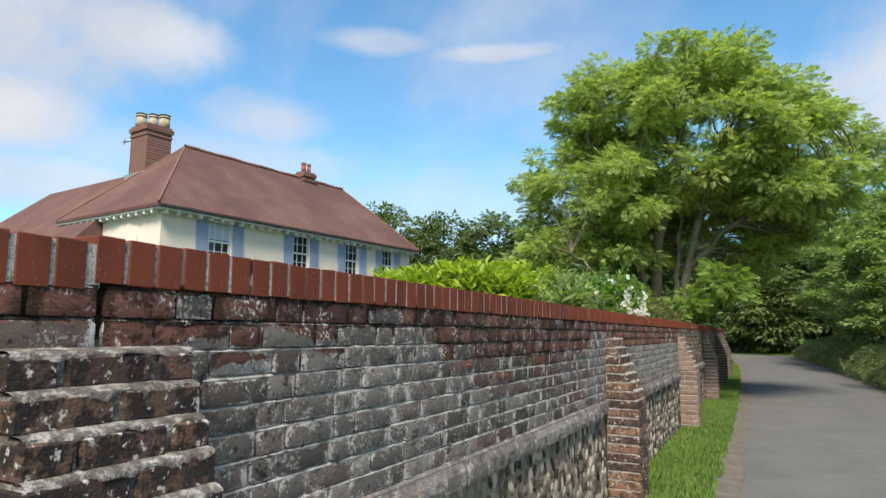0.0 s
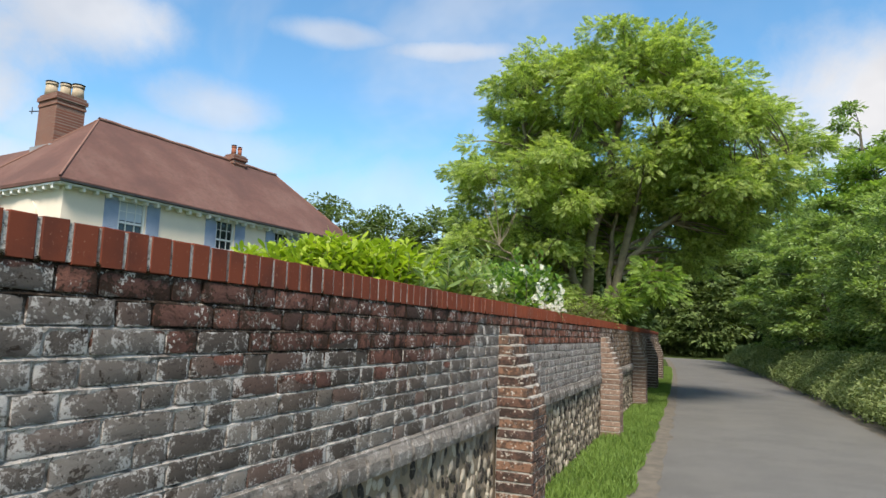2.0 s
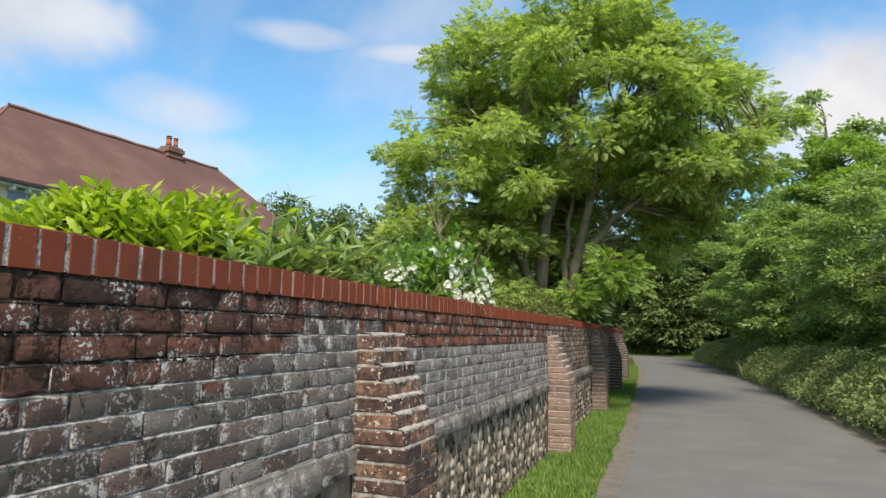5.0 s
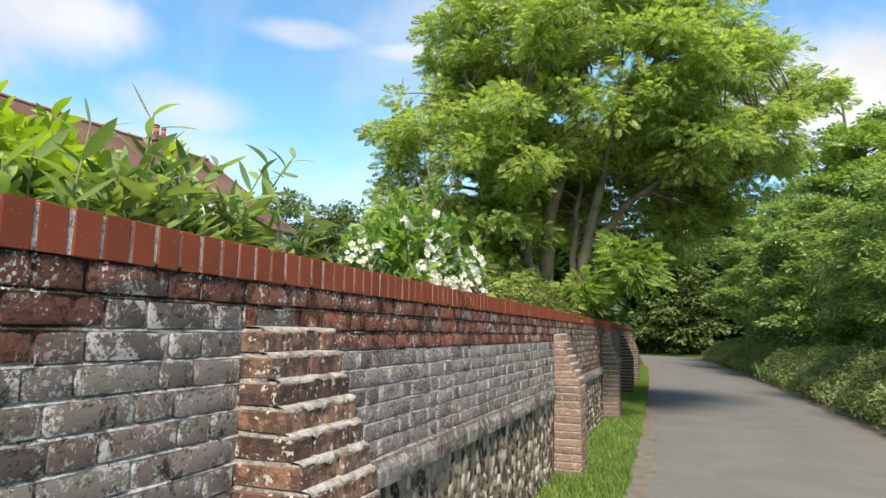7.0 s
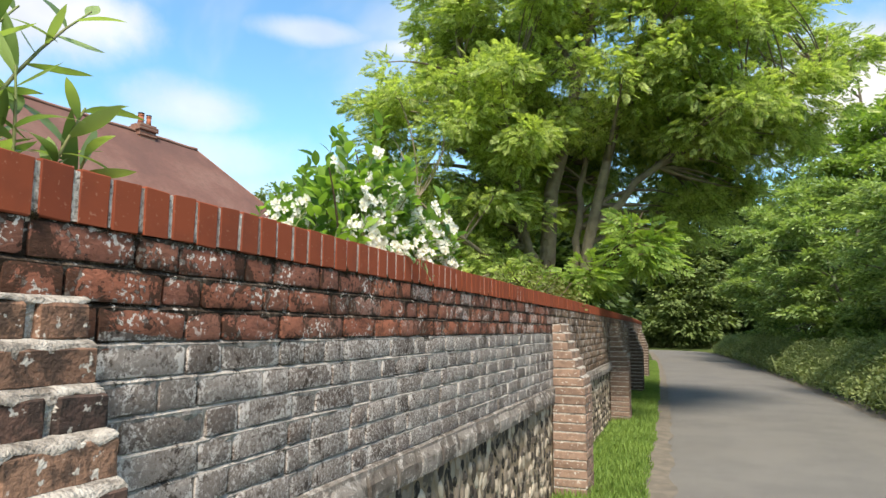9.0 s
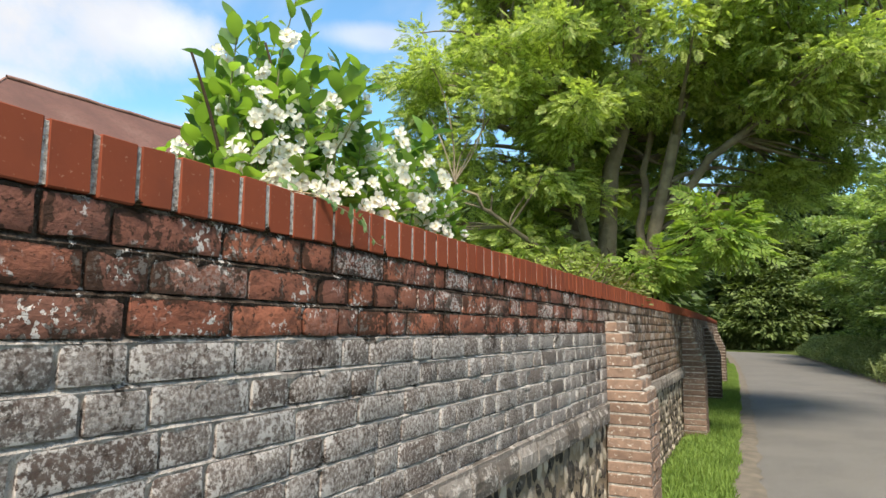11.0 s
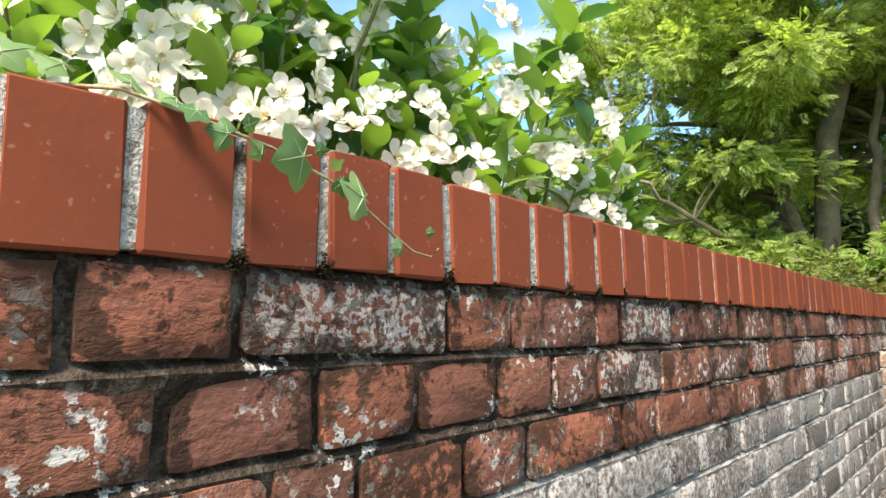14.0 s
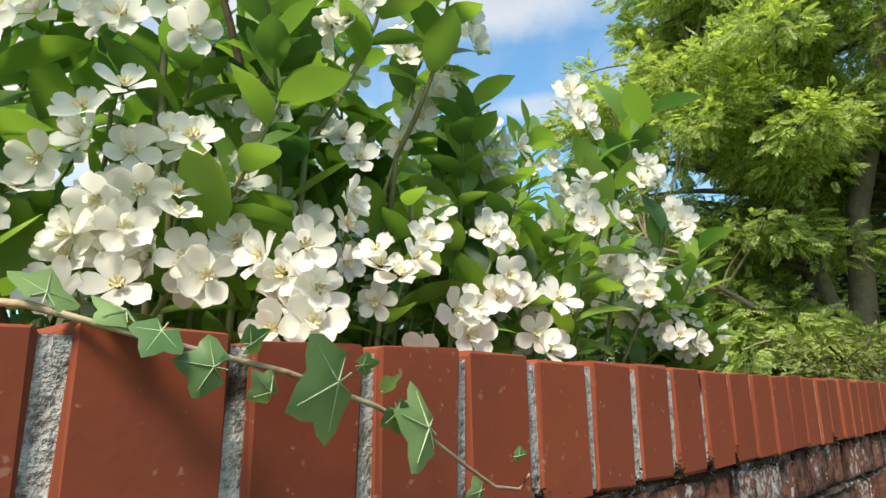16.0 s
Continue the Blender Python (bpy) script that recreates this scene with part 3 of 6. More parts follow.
def compound_leaf(pairs=4):
    """An ash leaf: leaflets in pairs along a stalk and one at its tip."""
    out = []
    for k in range(pairs):
        y = 0.22 + 0.17 * k
        for sgn in (-1, 1):
            a = sgn * radians(52 - 5 * k)
            rot = np.array([(math.cos(a), math.sin(a), 0), (-math.sin(a), math.cos(a), 0), (0, 0, 1)])
            v = LEAF[0] * np.array([0.31, 0.36, 0.3]) @ rot
            v[:, 2] -= 0.22 * np.abs(v[:, 0]) + 0.12 * y * y
            out.append((v + np.array([0, y, 0]), LEAF[1]))
    v = LEAF[0] * 0.36 + np.array([0, 0.22 + 0.17 * pairs - 0.08, -0.12])
    out.append((v, LEAF[1]))
    return joined(out)


def scatter(shape, places, ways, sizes, rng, flat=0.5):
    """Copies of a leaf at the places, each pointing along its way, faces turned up; flat: how much the faces stray."""
    v0, f0 = shape
    n = len(places)
    y = ways / (np.linalg.norm(ways, axis=1, keepdims=True) + 1e-9)
    up = np.array([0, 0, 1.0]) + rng.normal(0, flat, (n, 3))
    x = np.cross(y, up)
    x /= np.linalg.norm(x, axis=1, keepdims=True) + 1e-9
    z = np.cross(x, y)
    rot = np.stack([x, y, z], 1) * sizes[:, None, None]
    v = np.einsum("kc,ncd->nkd", v0, rot) + places[:, None, :]
    f = f0[None] + (np.arange(n) * len(v0))[:, None, None]
    return v.reshape(-1, 3), f.reshape(-1, 3)


# ---- ground, road and verge ----
def road_left(y):
    return -0.42 - 0.00084 * y * y


def road_right(y):
    return 2.78 - 0.00074 * y * y


def wall_x(y):
    return -1.215 - 0.0012 * max(0.0, y - 10.2) ** 2


rng = np.random.default_rng(7)


def sheet(name, x0, x1, ys, n, height, mat, label, category):
    """A strip of ground between two lines that follow y, n quads across."""
    vs, fs = [], []
    for y in ys:
        for k in range(n + 1):
            x = x0(y) + (x1(y) - x0(y)) * k / n
            vs.append((x, y, height(x, y, k / n)))
    for i in range(len(ys) - 1):
        for k in range(n):
            a = i * (n + 1) + k
            fs.append((a, a + 1, a + n + 2, a + n + 1))
    return tagged(new(name, mesh_of(name, vs, fs, mat)), label, category, kind="structure")


# one sheet out to the horizon, coarse far off
axis_x = [-1500, -600, -250, -120, -60, -40, -25, -15, -8, -4, -1.3, -0.6, 1, 3.2, 4.5, 8, 15, 25, 60, 150, 600, 1500]
axis_y = [-1500, -500, -150, -60, -30, -10, 0, 5, 10, 15, 20, 25, 30, 35, 40, 45, 50, 56, 65, 80, 110, 200, 500, 1500]


def lie(x, y):
    bank = 0.75 * max(0.0, min(1.0, (y - 51) / 5)) * (1 if y < 400 else 0)
    return -0.05 + bank


gv = [(x, y, lie(x, y)) for y in axis_y for x in axis_x]
gf = [(j * len(axis_x) + i, j * len(axis_x) + i + 1, (j + 1) * len(axis_x) + i + 1, (j + 1) * len(axis_x) + i) for j in range(len(axis_y) - 1) for i in range(len(axis_x) - 1)]
tagged(new("ground", mesh_of("ground", gv, gf, M_SOIL)), "rough grassy ground of garden and hedge bank", "ground", kind="structure")

ys_road = [float(v) for v in np.linspace(-12, 47.0, 119)]
sheet("road", road_left, road_right, ys_road, 8, lambda x, y, s: 0.0 + 0.035 * (1 - (2 * s - 1) ** 2), M_ROAD, "narrow grey asphalt country lane, worn and unmarked", "road")
# the lane turns to the left behind the wall's end
bend = []
for k in range(15):
    a = radians(90 * k / 14)
    for s in np.linspace(0, 1, 7):
        rad = 3.2 + 3.45 * s
        bend.append((-2.28 - 3.2 + rad * math.cos(a), 47.0 + rad * math.sin(a) * 0.8, 0.035 * (1 - (2 * s - 1) ** 2)))
for s in np.linspace(0, 1, 7):
    bend.append((-30.0, 47.0 + (3.2 + 3.45 * s) * 0.8, 0.035 * (1 - (2 * s - 1) ** 2)))
bf = [(i * 7 + k, i * 7 + k + 1, (i + 1) * 7 + k + 1, (i + 1) * 7 + k) for i in range(15) for k in range(6)]
tagged(new("road", mesh_of("road", bend, bf, M_ROAD)), "bend of the asphalt lane past the wall", "road", kind="structure")


def ragged(y, seed, amount):
    return amount * noise.noise(Vector((y * 1.7, seed, 0))) + amount * 0.6 * noise.noise(Vector((y * 6.1, seed, 3)))


ys_fine = [float(v) for v in np.arange(-6, 46.9, 0.16)]
sheet("road_edge", lambda y: road_left(y) - 0.14, lambda y: road_left(y) + 0.15 + ragged(y, 1, 0.08), ys_fine, 4,
      lambda x, y, s: 0.024 - 0.012 * s + 0.005 * noise.noise(Vector((x * 9, y * 9, 0))), M_GRIT, "gritty pale earth along the lane's edge", "road edge")
sheet("road_edge", lambda y: road_right(y) - 0.22 + ragged(y, 5, 0.10), lambda y: road_right(y) + 0.3, ys_fine, 4,
      lambda x, y, s: -0.004 + 0.025 * s + 0.006 * noise.noise(Vector((x * 9, y * 9, 4))), M_GRIT, "gritty leaf-strewn earth along the lane's edge", "road edge")


def verge_z(x, y, s):
    return 0.055 - 0.06 * s ** 3 + 0.02 * noise.noise(Vector((x * 2.5, y * 2.5, 0)))


sheet("verge", lambda y: wall_x(y) - 0.1, lambda y: road_left(y) - 0.06 + ragged(y, 2, 0.06), ys_fine, 6, verge_z, M_SOIL, "narrow grass verge at the foot of the wall", "verge")

n = 125000
gy = -6.0 + 39.0 * rng.random(n) ** 1.15
gx = np.array([wall_x(v) + 0.02 for v in gy]) + rng.random(n) * np.array([road_left(v) - 0.05 + ragged(v, 2, 0.06) - wall_x(v) - 0.02 for v in gy])
places = np.stack([gx, gy, np.full(n, 0.03)], -1)
BLADE = (np.array([(-0.03, 0, 0), (0.03, 0, 0), (0.02, 0.6, 0.05), (0, 1, 0.22)]), np.array([(0, 1, 2), (0, 2, 3)]))
ways = np.stack([rng.normal(0, 0.45, n), rng.normal(0, 0.45, n), np.ones(n)], -1)
gv, gf = scatter(BLADE, places, ways, rng.uniform(0.035, 0.105, n), rng, 1.0)
tagged(new("verge_grass", tri_mesh("verge_grass", gv, gf, M_GRASS)), "fresh green uncut grass on the verge", "grass", kind="stuff")


# ---- the boundary wall ----
COURSE, TOP, PLINTH = 0.0702, 1.514, 0.882
JOINT = 0.0080


def brick_data(name, length, height, depth, seed, mat, worn=0.0018, nose=0.0045):
    """A brick whose face looks along +x, with worn corners; origin in the middle of its face."""
    r = random.Random(seed)
    ys = [-length / 2, -length / 2 + 0.012, r.uniform(-0.2, 0.2) * length, length / 2 - 0.012, length / 2]
    zs = [-height / 2, -height / 2 + 0.009, height / 2 - 0.009, height / 2]
    v = []
    for i, yy in enumerate(ys):
        for j, zz in enumerate(zs):
            rim = (i in (0, 4)) + (j in (0, 3))
            x = (0.0, -worn, -worn * 2.0)[rim] + r.uniform(-1, 1) * nose * 0.25
            pull = r.uniform(-0.0032, nose * 0.75) * (1.5 if rim == 2 else 1.0) if rim else 0
            v.append((x, yy - math.copysign(pull, yy) * (i in (0, 4)), zz - math.copysign(pull, zz) * (j in (0, 3))))
    f = [(4 * i + j, 4 * (i + 1) + j, 4 * (i + 1) + j + 1, 4 * i + j + 1) for i in range(4) for j in range(3)]
    ring = [0, 4, 8, 12, 16, 17, 18, 19, 15, 11, 7, 3, 2, 1]
    base = len(v)
    m = len(ring)
    v += [v[k] for k in ring] + [(-depth, v[k][1], v[k][2]) for k in ring]
    f += [(base + k, base + m + k, base + m + (k + 1) % m, base + (k + 1) % m) for k in range(m)]
    return mesh_of(name, v, f, mat)


STRETCH, HEAD = 0.216, 0.104
DATA = {}
for kind, length in (("s", STRETCH), ("h", HEAD)):
    DATA[kind] = [brick_data("brick", length, COURSE - JOINT, 0.05, 11 + k, M_BRICK) for k in range(9)]


def mesh_arrays(me):
    me.calc_loop_triangles()
    v = np.array([tuple(x.co) for x in me.vertices])
    f = np.array([tuple(x.vertices) for x in me.loop_triangles])
    return v, f


rw = random.Random(3)


# joints that stand out in the top courses where the wall is passed closest
CLOSE = {0: [6.95, 7.176, 7.286, 7.507, 7.614, 7.797, 7.870, 8.05], 1: [6.80, 7.02, 7.236, 7.356, 7.466, 7.59, 7.695, 7.80, 7.996], 2: [6.76, 6.981, 7.186, 7.314, 7.395, 7.528, 7.636]}


# an old settlement crack through coping and top courses
CRACK = 0.858


def lay_bricks(y0, y1, z_top, courses, setback=0.0):
    """Poses of the bricks of a bay in Flemish bond: (mesh, pose)."""
    out = []
    for c in range(courses):
        z = z_top - (c + 0.5) * COURSE
        fixed = CLOSE.get(c, []) if y0 < 7 < y1 else []
        start = fixed[0] if fixed else y0 - rw.uniform(0.05, 0.28) - (0.16 if c % 2 else 0.0)
        cuts, k = [start], c % 2
        while cuts[0] > y0:
            cuts.insert(0, cuts[0] - (STRETCH, HEAD)[k % 2] - JOINT)
            k += 1
        cuts += fixed[1:]
        k = c % 2
        while cuts[-1] < y1:
            kind = k % 2 if rw.random() > 0.10 else rw.choice((0, 1))
            cuts.append(cuts[-1] + (STRETCH, HEAD)[kind] + JOINT + rw.uniform(-0.001, 0.004))
            k += 1
        if c < 2 and y0 < CRACK < y1:
            cuts = [q for q in cuts if abs(q - CRACK) > 0.06] + [CRACK]
            cuts.sort()
        for ya, yb in zip(cuts, cuts[1:]):
            a, b = max(ya, y0 + 0.003), min(yb - JOINT - (0.009 if yb == CRACK else 0), y1 - 0.003)
            if b - a > 0.03:
                kind = "s" if b - a > 0.15 else "h"
                mid = (a + b) / 2
                m = pose(wall_x(mid) - setback + rw.uniform(-0.0015, 0.003), mid, z + rw.uniform(-0.002, 0.002), rw.uniform(-0.9, 0.9), 0, rw.uniform(-0.7, 0.7))
                m = m @ Matrix.Diagonal((1, (b - a) / (STRETCH if kind == "s" else HEAD), 1, 1))
                out.append((rw.choice(DATA[kind]), m))
    return out


def strip(y0, y1, front, back, z0, z1, step=0.6):
    """A length of wall body that follows the wall's line."""
    n = max(2, int((y1 - y0) / step) + 1)
    ys = np.linspace(y0, y1, n)
    v, f = [], []
    for y in ys:
        x = wall_x(y)
        v += [(x + front, y, z0), (x + front, y, z1), (x + back, y, z1), (x + back, y, z0)]
    for i in range(n - 1):
        for k in range(4):
            a, b = 4 * i + k, 4 * i + (k + 1) % 4
            f.append((a, a + 4, b + 4, b))
    f += [(0, 1, 2, 3), tuple(4 * (n - 1) + k for k in (3, 2, 1, 0))]
    return v, f


def mortar_body(y0, y1, back, z0, z1):
    """The wall's mortar core; its face is uneven, here raked out of the joints and there smeared over the bricks."""
    ys = np.arange(y0, y1 + 0.010, 0.010)
    ys[-1] = y1
    # levels about each bed joint: the mortar lies proud on the brick below and is washed out under the brick above
    about = ((-0.036, -0.0085, 0.0040), (-0.013, -0.0040, 0.0062), (-0.0036, -0.0004, 0.0042), (0.0006, -0.0040, 0.0035), (0.0042, -0.0090, 0.003))
    levels = [(z0, -0.012, 0.0)] + sorted((z1 - 0.002 - c * COURSE + dz, d, a) for c in range(int((z1 - z0) / COURSE)) for dz, d, a in about if dz < 0 or c > 0) + [(z1, -0.006, 0.0)]
    zs = [q[0] for q in levels]
    v = []
    for y in ys:
        x = wall_x(y)
        for z, d, a in levels:
            lump = noise.noise(Vector((y * 24, z * 30, 1.0))) + 0.9 * noise.noise(Vector((y * 7, z * 11, 5.0))) + 0.4 * noise.noise(Vector((y * 75, z * 75, 9.0)))
            split = 0.03 * (abs(y - 0.85) < 0.0075 and z > z1 - 2 * COURSE)
            v.append((x + min(d + a * lump, 0.005) - split, y, z + 0.0012 * lump * (z0 < z < z1)))
    n, m = len(ys), len(zs)
    i, k = np.meshgrid(np.arange(n - 1), np.arange(m - 1), indexing="ij")
    a = (i * m + k).ravel()
    f = [tuple(q) for q in np.stack([a, a + m, a + m + 1, a + 1], -1).tolist()]
    base = len(v)
    rim = [(0, 0), (n - 1, 0), (n - 1, m - 1), (0, m - 1)]
    v += [(wall_x(ys[q]) + back, ys[q], zs[w]) for q, w in rim]
    b0, b1, b2, b3 = range(base, base + 4)
    f += [(b3, b2, b1, b0), (*[q * m for q in range(n - 1, -1, -1)], b0, b1), (*[q * m + m - 1 for q in range(n)], b2, b3),
          (*range(m), b3, b0), (*range(n * m - 1, (n - 1) * m - 1, -1), b1, b2)]
    return v, f


def flint_data(seed):
    r = random.Random(seed)
    k = 7
    v, f = [], []
    for ring, (rad, x) in enumerate(((0.5, -0.02), (0.46, 0.10), (0.27, 0.22))):
        for i in range(k):
            a = 2 * math.pi * i / k
            q = rad * (1 + (r.uniform(-0.22, 0.22) if ring == 0 else r.uniform(-0.1, 0.1)))
            v.append((x + r.uniform(-0.03, 0.03), q * math.cos(a), q * math.sin(a)))
    v.append((0.25 + r.uniform(-0.05, 0.05), r.uniform(-0.1, 0.1), r.uniform(-0.1, 0.1)))
    for ring in range(2):
        for i in range(k):
            a, b = ring * k + i, ring * k + (i + 1) % k
            f.append((a, b, b + k, a + k))
    f += [(2 * k + i, 2 * k + (i + 1) % k, 3 * k) for i in range(k)]
    return mesh_of("flint", v, f, M_FLINT, smooth=False)


FLINTS = [flint_data(70 + k) for k in range(8)]


def lay_flints(y0, y1, z0, z1, setback):
    out, z = [], z0 + 0.03
    while z < z1 - 0.015:
        y = y0 + rw.uniform(0.0, 0.05)
        while y < y1 - 0.02:
            w, h = rw.uniform(0.035, 0.075), rw.uniform(0.06, 0.13)
            out.append((rw.choice(FLINTS), pose(wall_x(y) - setback - 0.004, y, z + rw.uniform(-0.02, 0.02), rw.uniform(-50, 50), 0, 0) @ Matrix.Diagonal((rw.uniform(0.035, 0.07), w, h, 1))))
            y += w + rw.uniform(0.002, 0.02)
        z += 0.078
    return out


def place_pieces(parent, name, laid, limit, near):
    """The first pieces as objects of their own, nearest first; the rest joined."""
    laid = sorted(laid, key=near)
    for me, m in laid[:limit]:
        child(name, me, parent, m)
    rest = laid[limit:]
    if rest:
        pieces = []
        for me, m in rest:
            v, f = mesh_arrays(me)
            pieces.append((v @ np.array(m.to_3x3()).T + np.array(m.translation), f))
        v, f = joined(pieces)
        child(name + "_work", tri_mesh(name + "_work", v, f, rest[0][0].materials[0], smooth=(name == "brick")), parent, kind="stuff")


PIERS = [0.64, 5.39, 10.15, 14.55, 19.0, 23.4]
PIER_W = 0.40
WALL_END = 28.0
bays = [(-6.0, PIERS[0])] + [(a + PIER_W, b) for a, b in zip(PIERS, PIERS[1:])] + [(PIERS[-1] + PIER_W, WALL_END)]
WALLS = []
for k, (y0, y1) in enumerate(bays):
    lo = y0 if k == 0 else y0 - PIER_W
    v, f = mortar_body(lo, y1, -0.225, PLINTH - 0.115, TOP + 0.002) if k in (1, 2) else strip(lo, y1, -0.007, -0.225, PLINTH - 0.115, TOP + 0.002)
    wall = tagged(new("wall_%d" % (k + 1), mesh_of("wall", v, f, M_MORTAR, smooth=False)),
                  ("weathered grey and red brick garden wall with limewash and lichen", "soot-dark old brick garden wall in the shade of trees")[k > 2], "wall", "bays of the garden wall", "structure")
    WALLS.append(wall)
    v, f = strip(lo, y1, -0.022, -0.26, -0.06, PLINTH - 0.116)
    child("flint_panel_bedding", mesh_of("flint_panel_bedding", v, f, M_FLINT_BED, smooth=False), wall, label="buff mortar between the flints")
    v, f = strip(y0, y1, 0.012, -0.03, PLINTH - 0.112, PLINTH - 0.004)
    child("plinth_bed", mesh_of("plinth_bed", v, f, M_PLINTH, smooth=False), wall, label="mortar behind the plinth bricks")


def plinth_data(seed):
    """A plinth brick with a sloping shoulder that faces +x."""
    r = random.Random(seed)
    prof = [(-0.02, 0.006), (0.002, 0.002), (0.012, -0.018), (0.026, -0.052), (0.028, -0.085), (0.024, -0.113), (-0.02, -0.115)]
    v, f = [], []
    for yy in (-0.108, -0.1, 0.0, 0.1, 0.108):
        end = abs(yy) > 0.105
        for px, pz in prof:
            v.append((px * (0.8 if end else 1) + r.uniform(-0.0025, 0.0025), yy + r.uniform(-0.002, 0.002), pz + r.uniform(-0.0025, 0.0025)))
    q = len(prof)
    for a in range(4):
        f += [(a * q + k, (a + 1) * q + k, (a + 1) * q + k + 1, a * q + k + 1) for k in range(q - 1)]
    f += [tuple(range(q - 1, -1, -1)), tuple(4 * q + k for k in range(q))]
    return mesh_of("plinth_brick", v, f, M_PLINTH, smooth=False)


PLINTHS = [plinth_data(900 + k) for k in range(7)]


# ---- buttress piers ----
PIER_BOX = {}


def pier_brick(length, depth, height, seed):
    """A brick of a buttress: its face looks along +x, its depth runs back to the wall."""
    bm = box(-depth, 0, -length / 2, length / 2, -height / 2, height / 2)
    bmesh.ops.bevel(bm, geom=list(bm.edges), offset=0.006, segments=1, affect="EDGES")
    r = random.Random(seed)
    for vtx in bm.verts:
        vtx.co += Vector((r.uniform(-0.003, 0.003), r.uniform(-0.002, 0.002), r.uniform(-0.002, 0.002)))
    me = bpy.data.meshes.new("brick")
    bm.to_mesh(me)
    bm.free()
    me.materials.append(M_PIER)
    return me


def build_pier(y0):
    x = wall_x(y0)
    ob = thing("buttress", pose(x, y0 + PIER_W / 2, 0), "stepped brick buttress pier against the garden wall", "buttress", "buttresses of the garden wall")
    courses = 20
    z_top = TOP - 2 * COURSE + 0.005
    steps = [(-0.01, z_top)]
    for c in range(courses):
        z1 = z_top - c * COURSE
        out = min(0.065 + 0.028 * c, 0.25)
        steps += [(out - 0.010, z1), (out - 0.010, z1 - COURSE)]
        spans = ((-0.20, -0.007), (0.007, 0.20)) if c % 2 else ((-0.20, -0.106), (-0.092, 0.092), (0.106, 0.20))
        for q, (a, b) in enumerate(spans):
            key = (round(b - a, 3), round(out, 3))
            if key not in PIER_BOX:
                PIER_BOX[key] = pier_brick(b - a, out + 0.01, COURSE - JOINT, len(PIER_BOX))
            child("brick", PIER_BOX[key], ob, pose(out + rw.uniform(-0.004, 0.003), (a + b) / 2, z1 - COURSE / 2 - 0.001, 0, 0, rw.uniform(-0.7, 0.7)))
        # weathered mortar bed on each step
        if out < 0.25 or c == 0:
            r = random.Random(c)
            v, f = [], []
            for i, yy in enumerate(np.linspace(-PIER_W / 2 + 0.004, PIER_W / 2 - 0.004, 15)):
                j, j2 = r.uniform(-0.007, 0.005), r.uniform(-0.004, 0.006)
                reach = min(out, 0.25) - 0.006 + j
                back = 0.0 if c == 0 else out - 0.034
                v += [(back, yy, z1 + 0.009), (reach - 0.006, yy, z1 + 0.003 + j2 * 0.6), (reach + 0.0045, yy, z1 - 0.004 + j2), (reach + 0.003, yy, z1 - 0.014 + 2.0 * j2)]
            for i in range(14):
                f += [(4 * i + a, 4 * i + a + 1, 4 * i + a + 5, 4 * i + a + 4) for a in range(3)]
            child("mortar_bed", mesh_of("mortar_bed", v, f, M_STEP), ob, label="pale mortar spread over a step")
    steps.append((-0.01, z_top - courses * COURSE))
    core = bmesh.new()
    rims = [[core.verts.new((sx, sy, sz)) for sx, sz in steps] for sy in (-PIER_W / 2 + 0.004, PIER_W / 2 - 0.004)]
    for rim in rims:
        core.faces.new(rim)
    for a in range(len(steps)):
        b = (a + 1) % len(steps)
        core.faces.new((rims[0][a], rims[0][b], rims[1][b], rims[1][a]))
    bmesh.ops.recalc_face_normals(core, faces=list(core.faces))
    part("mortar_core", core, M_STEP, ob)
    return ob


for y0 in PIERS:
    build_pier(y0)


# ---- coping of bricks on edge ----
COPE_H, COPE_PITCH, COPE_Z = 0.097, 0.0742, TOP
cope = tagged(new("coping", mesh_of("coping", *strip(0.862, WALL_END, 0.002, -0.222, COPE_Z + 0.004, COPE_Z + COPE_H - 0.003, 0.1), M_JOINT, smooth=False)),
              "brick-on-edge coping of smooth red bricks with pale joints", "coping", kind="structure")


child("joint_mortar", mesh_of("joint_mortar", *strip(-6.0, 0.842, 0.0015, -0.222, COPE_Z - 0.008, COPE_Z + COPE_H - 0.016, 0.1), M_JOINT, smooth=False), cope, label="pale mortar joints")


def coping_data(seed):
    r = random.Random(seed)
    bm = box(-0.230, 0, -0.0313, 0.0313, 0, COPE_H)
    bmesh.ops.bevel(bm, geom=list(bm.edges), offset=0.0016, segments=1, affect="EDGES")
    for vtx in bm.verts:
        vtx.co += Vector((r.uniform(-0.0008, 0.0008), r.uniform(-0.0016, 0.0016), r.uniform(-0.0016, 0.0016)))
    me = bpy.data.meshes.new("coping_brick")
    bm.to_mesh(me)
    bm.free()
    me.materials.append(M_COPING)
    return me


COPES = [coping_data(200 + k) for k in range(6)]
laid = []
for k in range(-178, 280):
    y = 7.241 + COPE_PITCH * k + (rw.uniform(-0.0015, 0.0015) if abs(k) > 2 else 0)
    left = y < 0.855
    laid.append((rw.choice(COPES), pose(wall_x(y) + (0.004 if left else 0.005) + rw.uniform(-0.001, 0.0015), y - (0.008 if left else 0), COPE_Z + (-0.012 if left else 0) + rw.uniform(-0.001, 0.002), rw.uniform(-0.6, 0.6), 0, rw.uniform(-0.6, 0.6))))
COPE_LAID = laid


# ---- the house in the garden ----
HOUSE = thing("house", pose(-15.74, 12.57, 0, 0, 0, -7.07), "cream rendered two-storey house with hipped brown tile roof and blue shutters", "house")
EAVE, RIDGE, LEN, DEEP = 5.17, 8.02, 12.93, 6.1
WX0, WX1, WY0, WY1 = -DEEP + 0.3, -0.3, 0.3, LEN - 0.3
